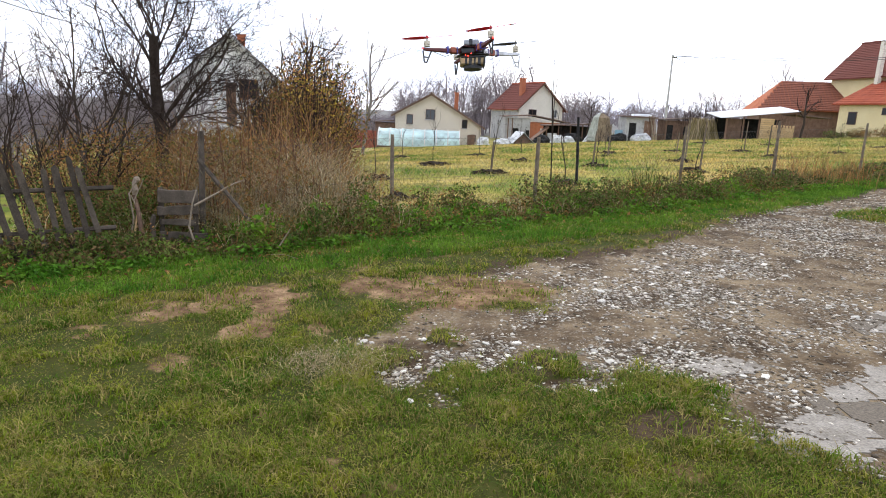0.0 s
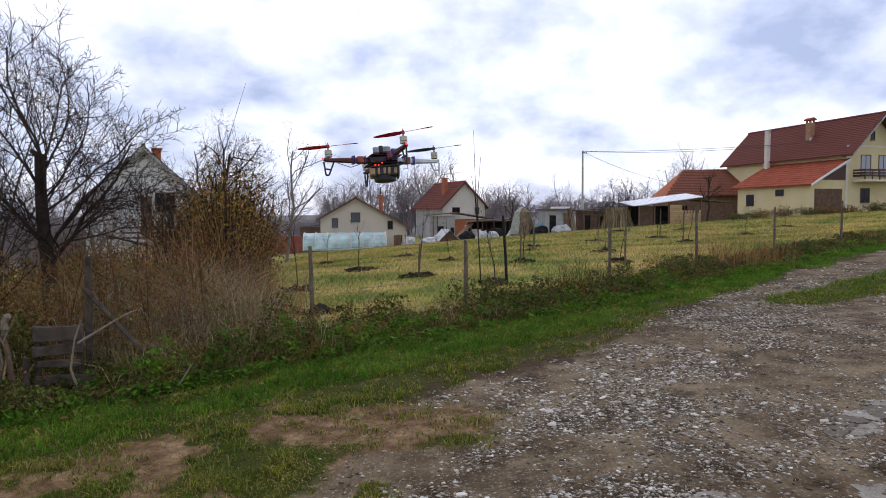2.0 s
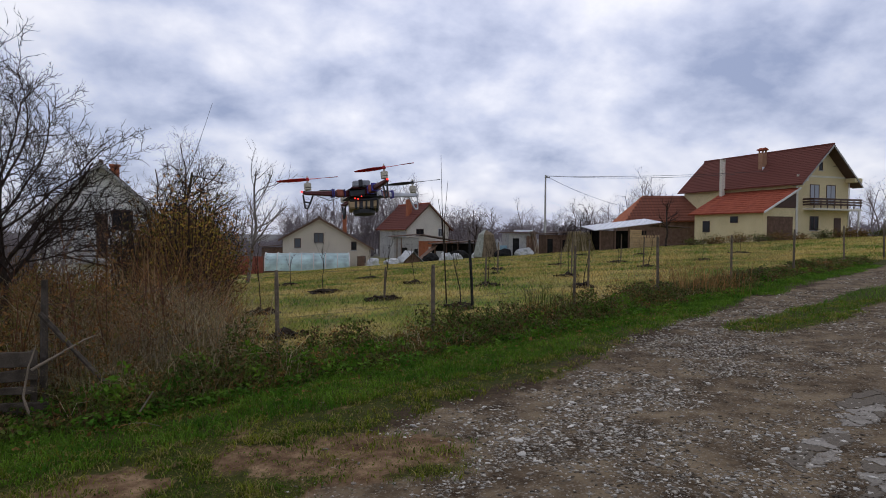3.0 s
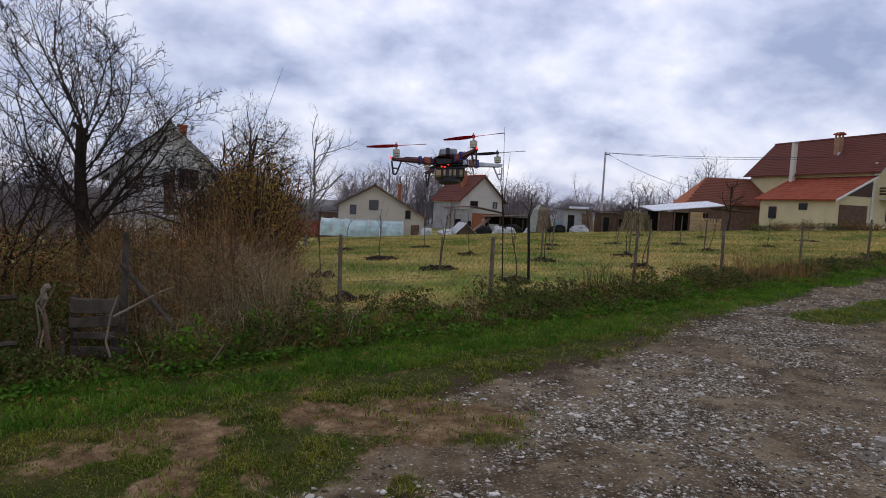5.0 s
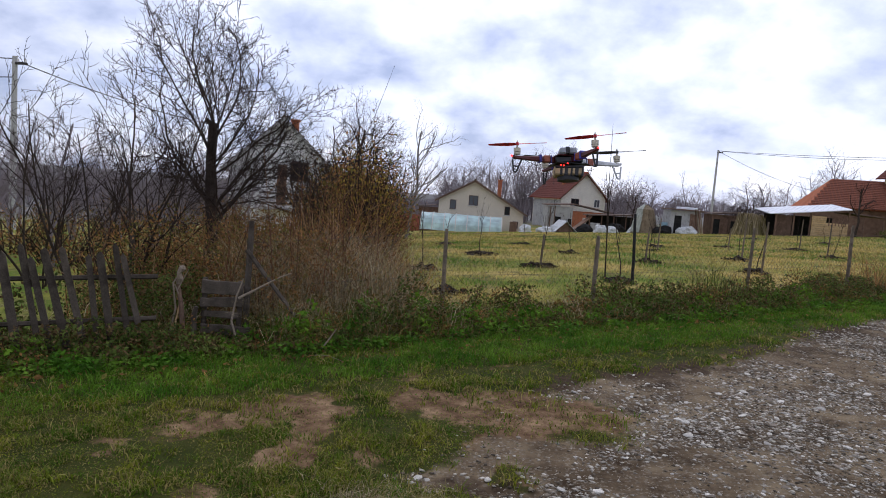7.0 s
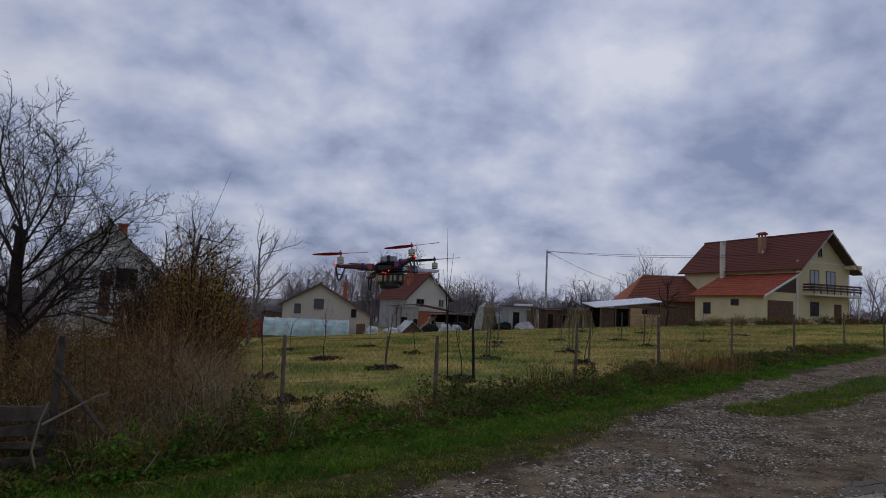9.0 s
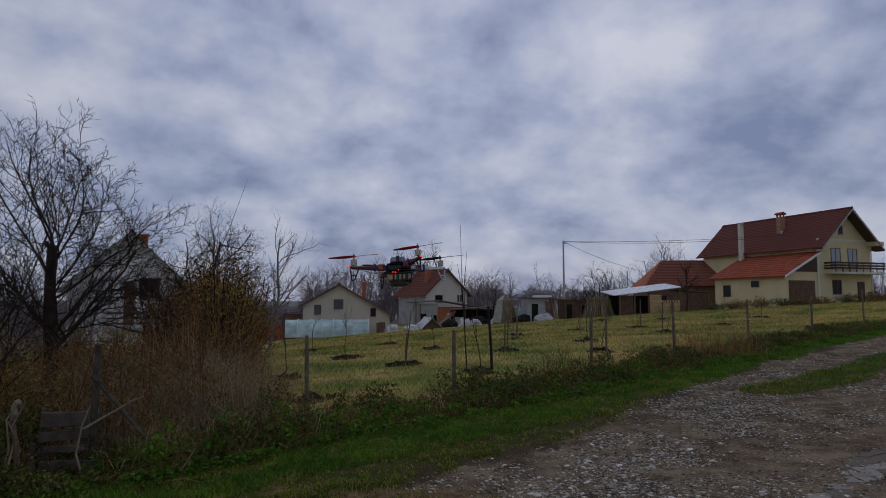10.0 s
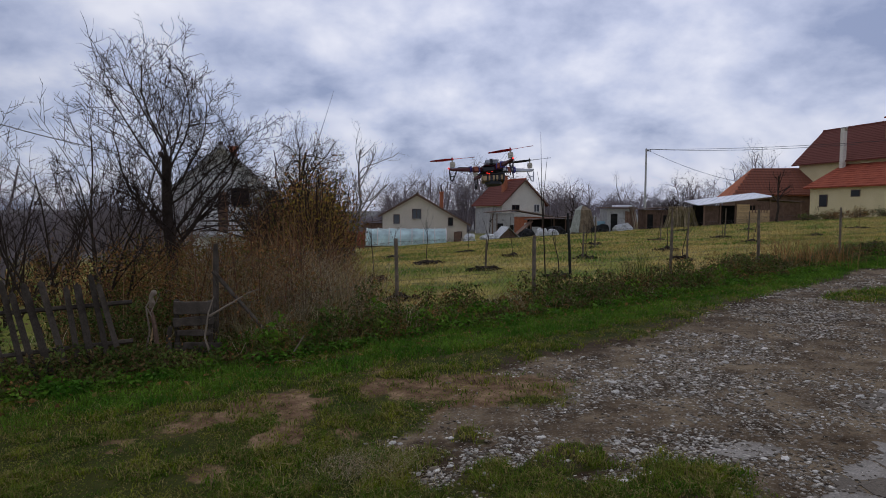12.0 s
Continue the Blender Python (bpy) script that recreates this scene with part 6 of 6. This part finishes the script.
n = 330000
y = 1.7 + 14 * R1.random(n) ** 1.7
x = R1.uniform(-1.0, 1.0, n) * (y * 0.55 + 0.9) + y * 0.42
keep = (R1.random(n) < road_mask(x, y) * stony(x, y)) & (x > -1)
x, y = x[keep], y[keep]
r = (0.0035 + 0.016 * R1.random(len(x)) ** 3.5) * (1 + 0.6 * smooth(4, 12, y))
rocks(x, y, r, 21, "gravel", "loose crushed limestone on the track", M["stone"], True)
n = 24000
x, y = R1.uniform(-0.7, 7.5, n), R1.uniform(2.5, 11, n)
keep = R1.random(n) < np.maximum(road_mask(x, y), 0.6 * mingled(x, y)) * stony(x, y) ** 1.5
x, y = x[keep], y[keep]
rocks(x, y, 0.006 + 0.011 * R1.random(len(x)) ** 2 + 0.012 * mingled(x, y) * R1.random(len(x)) ** 2, 22, "white_gravel", "larger white stones along the track's edge", M["pale_stone"])


cp = thing("broken_concrete", (0, 0, 0), "cracked old concrete paving half buried in the track", "paving")
PATCHES = [(2.0, 2.55, 0.62, 0.24, 38), (2.75, 3.05, 0.6, 0.26, 38), (3.4, 3.5, 0.7, 0.3, 38), (1.7, 3.2, 0.26, 0.13, 20), (3.2, 4.1, 0.65, 0.14, 36), (4.3, 4.9, 0.7, 0.16, 38), (3.0, 2.5, 0.5, 0.3, 38)]


def in_patch(x, y):
    best = np.full(np.shape(x), -9.0)
    for cx, cy, rx, ry, a in PATCHES:
        c, s_ = math.cos(radians(a)), math.sin(radians(a))
        u, v = ((x - cx) * c + (y - cy) * s_) / rx, (-(x - cx) * s_ + (y - cy) * c) / ry
        best = np.maximum(best, 1 - np.hypot(u, v))
    return best + 0.9 * (fbm(x, y, 0.28, 140) - 0.5) + 0.5 * (fbm(x, y, 0.09, 142) - 0.5)


rq = random.Random(61)
seeds = [(1.1 + 0.27 * (i + rq.uniform(-0.49, 0.49)), 1.8 + 0.27 * (j + rq.uniform(-0.49, 0.49))) for i in range(17) for j in range(14)]
sx_, sy_ = np.array([q[0] for q in seeds]), np.array([q[1] for q in seeds])
CELL = 0.02
cells = {}
gi, gj = np.meshgrid(np.arange(205), np.arange(170), indexing="ij")
good = in_patch(1.2 + gi * CELL, 1.95 + gj * CELL) > 0.1
gh_ = ground_z(1.2 + np.arange(206)[:, None] * CELL, 1.95 + np.arange(171)[None, :] * CELL)
for i in range(205):
    for j in range(170):
        if not good[i, j]:
            continue
        x, y = 1.2 + i * CELL, 1.95 + j * CELL
        wx, wy = x + 0.03 * float(vnoise(x, y, 0.06, 160)), y + 0.03 * float(vnoise(x, y, 0.06, 161))
        d = np.hypot(sx_ - wx, sy_ - wy)
        a, b = np.partition(d, 1)[:2]
        if b - a < 0.006 + 0.012 * float(vnoise(x, y, 0.2, 165)):
            continue
        cells.setdefault(int(np.argmin(d)), []).append((i, j))


def largest(members):
    """The largest piece of a broken plate."""
    left, best = set(members), []
    while left:
        piece, edge = [], [left.pop()]
        while edge:
            i, j = edge.pop()
            piece.append((i, j))
            for q in ((i + 1, j), (i - 1, j), (i, j + 1), (i, j - 1)):
                if q in left:
                    left.remove(q)
                    edge.append(q)
        best = max(best, piece, key=len)
    return sorted(best)


for key, members in cells.items():
    members = largest(members)
    if len(members) < 8:
        continue
    bm = bmesh.new()
    made = {}
    lift = 0.002 + 0.004 * rq.random()
    for i, j in members:
        ring = []
        for c in ((i, j), (i + 1, j), (i + 1, j + 1), (i, j + 1)):
            if c not in made:
                x, y = 1.2 + c[0] * CELL, 1.95 + c[1] * CELL
                made[c] = bm.verts.new((x, y, gh_[c[0], c[1]] + lift))
            ring.append(made[c])
        bm.faces.new(ring)
    rim = bmesh.ops.extrude_face_region(bm, geom=bm.faces[:])
    bmesh.ops.translate(bm, vec=(0, 0, -0.04), verts=[v for v in rim["geom"] if isinstance(v, bmesh.types.BMVert)])
    bmesh.ops.recalc_face_normals(bm, faces=bm.faces)
    part("plate", bm, M["concrete"], cp)

# ---- the four-armed drone over the yard ----
DR = (0.12, 2.88, 1.80)
dr = thing("drone", DR, "home-built four-armed drone with red and black rotors hovering", "drone")
dr.matrix_basis = pose(*DR) @ pose(0, 0, 0, -8, -4, 0) @ pose(0, 0, 0, 0, 0, 20)


def rot_z(a):
    return Matrix.Rotation(radians(a), 4, "Z")


part("lower_plate", box((-0.07, -0.05, -0.012), (0.07, 0.05, -0.008), 0.001), M["carbon"], dr)
part("upper_plate", box((-0.065, -0.045, 0.020), (0.065, 0.045, 0.024), 0.001), M["arm_red"], dr)
ARMS = [(0, "arm_white", "carbon"), (90, "arm_red", "carbon"), (180, "arm_red", "prop_red"), (270, "arm_red", "prop_red")]
for k, (a, am, pm) in enumerate(ARMS):
    bm = prism([(0.04, -0.006), (0.12, -0.004), (0.235, 0.0), (0.245, 0.004), (0.245, 0.016), (0.235, 0.013), (0.12, 0.017), (0.04, 0.020)], -0.0085, 0.0085)
    bmesh.ops.bevel(bm, geom=bm.edges[:], offset=0.003, segments=1, affect="EDGES")
    for v in bm.verts:
        v.co.y *= 1.15 - 1.6 * abs(v.co.x - 0.14)
    bmesh.ops.transform(bm, matrix=rot_z(a), verts=bm.verts)
    arm = part("arm", bm, M[am], dr, "white plastic arm" if am == "arm_white" else "dark red plastic arm")
    # open triangular leg
    s = Soup()
    for pts in ([(0.205, 0.0), (0.228, -0.052)], [(0.245, 0.0), (0.240, -0.052)], [(0.228, -0.052), (0.240, -0.052)], [(0.219, -0.03), (0.242, -0.028)]):
        m = rot_z(a)
        s.tube([tuple(m @ Vector((u, 0, z))) for u, z in pts], [0.0035, 0.0035], 6)
    s.mesh("leg", M["arm_white"] if am == "arm_white" else M["carbon"], arm)
    bm = cyl(0.0135, 0.0135, 0.019, 0.026, 16, (0.225, 0))
    merge(bm, cyl(0.014, 0.014, 0.028, 0.044, 20, (0.225, 0)))
    merge(bm, cyl(0.006, 0.004, 0.044, 0.05, 12, (0.225, 0)))
    bmesh.ops.transform(bm, matrix=rot_z(a), verts=bm.verts)
    mo = part("motor", bm, M["motor_metal"], dr)
    bm = cyl(0.0035, 0.0025, 0.05, 0.075, 10, (0.225, 0))
    bmesh.ops.transform(bm, matrix=rot_z(a), verts=bm.verts)
    part("shaft", bm, M["motor_metal"], mo)
    # two-bladed rotor, twisted and tapered
    s = Soup()
    for half in (0, 180):
        rows = []
        for i in range(9):
            u = 0.006 + 0.112 * i / 8
            c = 0.004 + 0.0105 * math.sin(math.pi * min(1, 0.12 + 0.8 * i / 8)) ** 0.8
            tw = radians(22 - 16 * i / 8)
            rows += [(u, -c * math.cos(tw), -c * math.sin(tw)), (u, c * math.cos(tw) * 0.7, c * math.sin(tw) * 0.7), (u, -c * math.cos(tw), -c * math.sin(tw) + 0.0015), (u, c * math.cos(tw) * 0.7, c * math.sin(tw) * 0.7 + 0.0015)]
        m = rot_z(a) @ Matrix.Translation((0.225, 0, 0.061)) @ rot_z((-14, 35, -8, -24)[k] - a - 20 + half)
        v = [tuple(m @ Vector(q)) for q in rows]
        f = []
        for i in range(8):
            o = i * 4
            f += [(o, o + 4, o + 5, o + 1), (o + 2, o + 3, o + 7, o + 6), (o, o + 2, o + 6, o + 4), (o + 1, o + 5, o + 7, o + 3)]
        f += [(32, 34, 35, 33)]
        s.add(v, f)
    pr = s.mesh("rotor", M[pm], dr)
    bm = cyl(0.007, 0.006, 0.056, 0.067, 12, (0.225, 0))
    bmesh.ops.transform(bm, matrix=rot_z(a), verts=bm.verts)
    part("hub", bm, M[pm], pr)
    bm = box((0.085, -0.0125, -0.006), (0.112, 0.0125, 0.0225), 0.003, rot_z(a))
    part("speed_controller", bm, M["orange_tape"], arm, "orange taped speed controller")
    for u in (0.078, 0.122, 0.128):
        bm = bmesh.new()
        merge(bm, box((u, -0.0135, -0.008), (u + 0.003, 0.0135, 0.0245), 0.001, rot_z(a)))
        part("cable_tie", bm, M["blue_tie"], arm, "blue cable tie")
    if a in (180, 270):
        bm = bmesh.new()
        bmesh.ops.create_icosphere(bm, subdivisions=2, radius=0.004)
        bmesh.ops.translate(bm, vec=rot_z(a) @ Vector((0.249, 0, 0.012)), verts=bm.verts)
        part("light", bm, M["led"], dr, "small glowing red light")
view = rot_z(-20)
# battery and camera on top
part("battery", box((-0.040, -0.06, 0.026), (0.030, 0.03, 0.052), 0.005, view), M["grey_plastic"], dr, "silver-grey battery pack")
part("battery_strap", box((-0.016, -0.062, 0.0255), (0.0, 0.032, 0.0545), 0.002, view), M["carbon"], dr)
part("receiver", box((0.036, -0.03, 0.026), (0.058, 0.01, 0.040), 0.003, view), M["carbon"], dr)
part("electronics", box((-0.055, -0.045, -0.007), (0.055, 0.045, 0.018), 0.004, view), M["carbon"], dr)
# slung load: a cardboard box banded with black tape over a foam ring
load = part("load_box", box((-0.06, -0.045, -0.058), (0.06, 0.045, -0.020), 0.006, view), M["cardboard"], dr, "cardboard box banded with black tape")
for x0, x1 in ((-0.034, -0.026), (-0.016, -0.004), (0.008, 0.014), (0.026, 0.038), (0.052, 0.058)):
    part("tape_band", box((x0, -0.0465, -0.0595), (x1 + 0.003, 0.0465, -0.0185), 0.002, view @ Matrix.Rotation(radians(4), 4, "Y")), M["carbon"], load)
part("frame_tray", box((-0.056, -0.049, -0.030), (0.056, 0.049, -0.018), 0.004, view), M["carbon"], dr)
bm = cyl(0.043, 0.045, -0.076, -0.060, 24)
part("foam_ring", bm, M["carbon"], dr, "black foam landing ring")
for x, z in ((-0.034, -0.019), (-0.022, -0.021), (-0.008, -0.012)):
    bm = bmesh.new()
    bmesh.ops.create_icosphere(bm, subdivisions=1, radius=0.0035)
    bmesh.ops.translate(bm, vec=view @ Vector((x, -0.054, z)), verts=bm.verts)
    part("light", bm, M["led"], dr, "small glowing red light")
for pts, r in (([(0.045, -0.05, -0.005), (0.075, -0.055, -0.016), (0.082, -0.05, -0.035), (0.06, -0.05, -0.038)], 0.0015), ([(-0.19, 0.0, -0.004), (-0.14, -0.005, -0.022), (-0.10, 0, -0.008)], 0.0014),
               ([(-0.066, -0.02, -0.02), (-0.072, -0.02, -0.06), (-0.073, -0.02, -0.10)], 0.0008)):
    s = Soup()
    s.tube(pts, [r] * len(pts), 5)
    s.mesh("cable", M["carbon"], dr)

# single stones in the track
protos = []
for k in range(6):
    bm = bmesh.new()
    bmesh.ops.create_icosphere(bm, subdivisions=1, radius=1)
    for v in bm.verts:
        v.co = Vector((v.co.x * 1.2, v.co.y * 0.9, v.co.z * 0.36)) * (1 + 0.5 * noise.noise(v.co * 1.9 + Vector((k * 4.0, 0, 0))))
    me = bpy.data.meshes.new("stone")
    bm.to_mesh(me)
    bm.free()
    me.materials.append(M["stone_single"])
    protos.append(me)
rs = random.Random(33)
count = 0
while count < 290:
    x, y = rs.uniform(-0.7, 3.6), rs.uniform(2.5, 6.6)
    if rs.random() > max(float(road_mask(x, y)), 0.4 * float(mingled(x, y))) * float(stony(x, y)) + 0.02:
        continue
    r = 0.012 + 0.020 * rs.random() ** 2
    st = new("stone", protos[count % 6])
    st.matrix_basis = pose(x, y, gz(x, y) + r * 0.12, rs.uniform(-12, 12), rs.uniform(-12, 12), rs.uniform(0, 360)) @ Matrix.Scale(r, 4)
    st.parent = ground
    count += 1
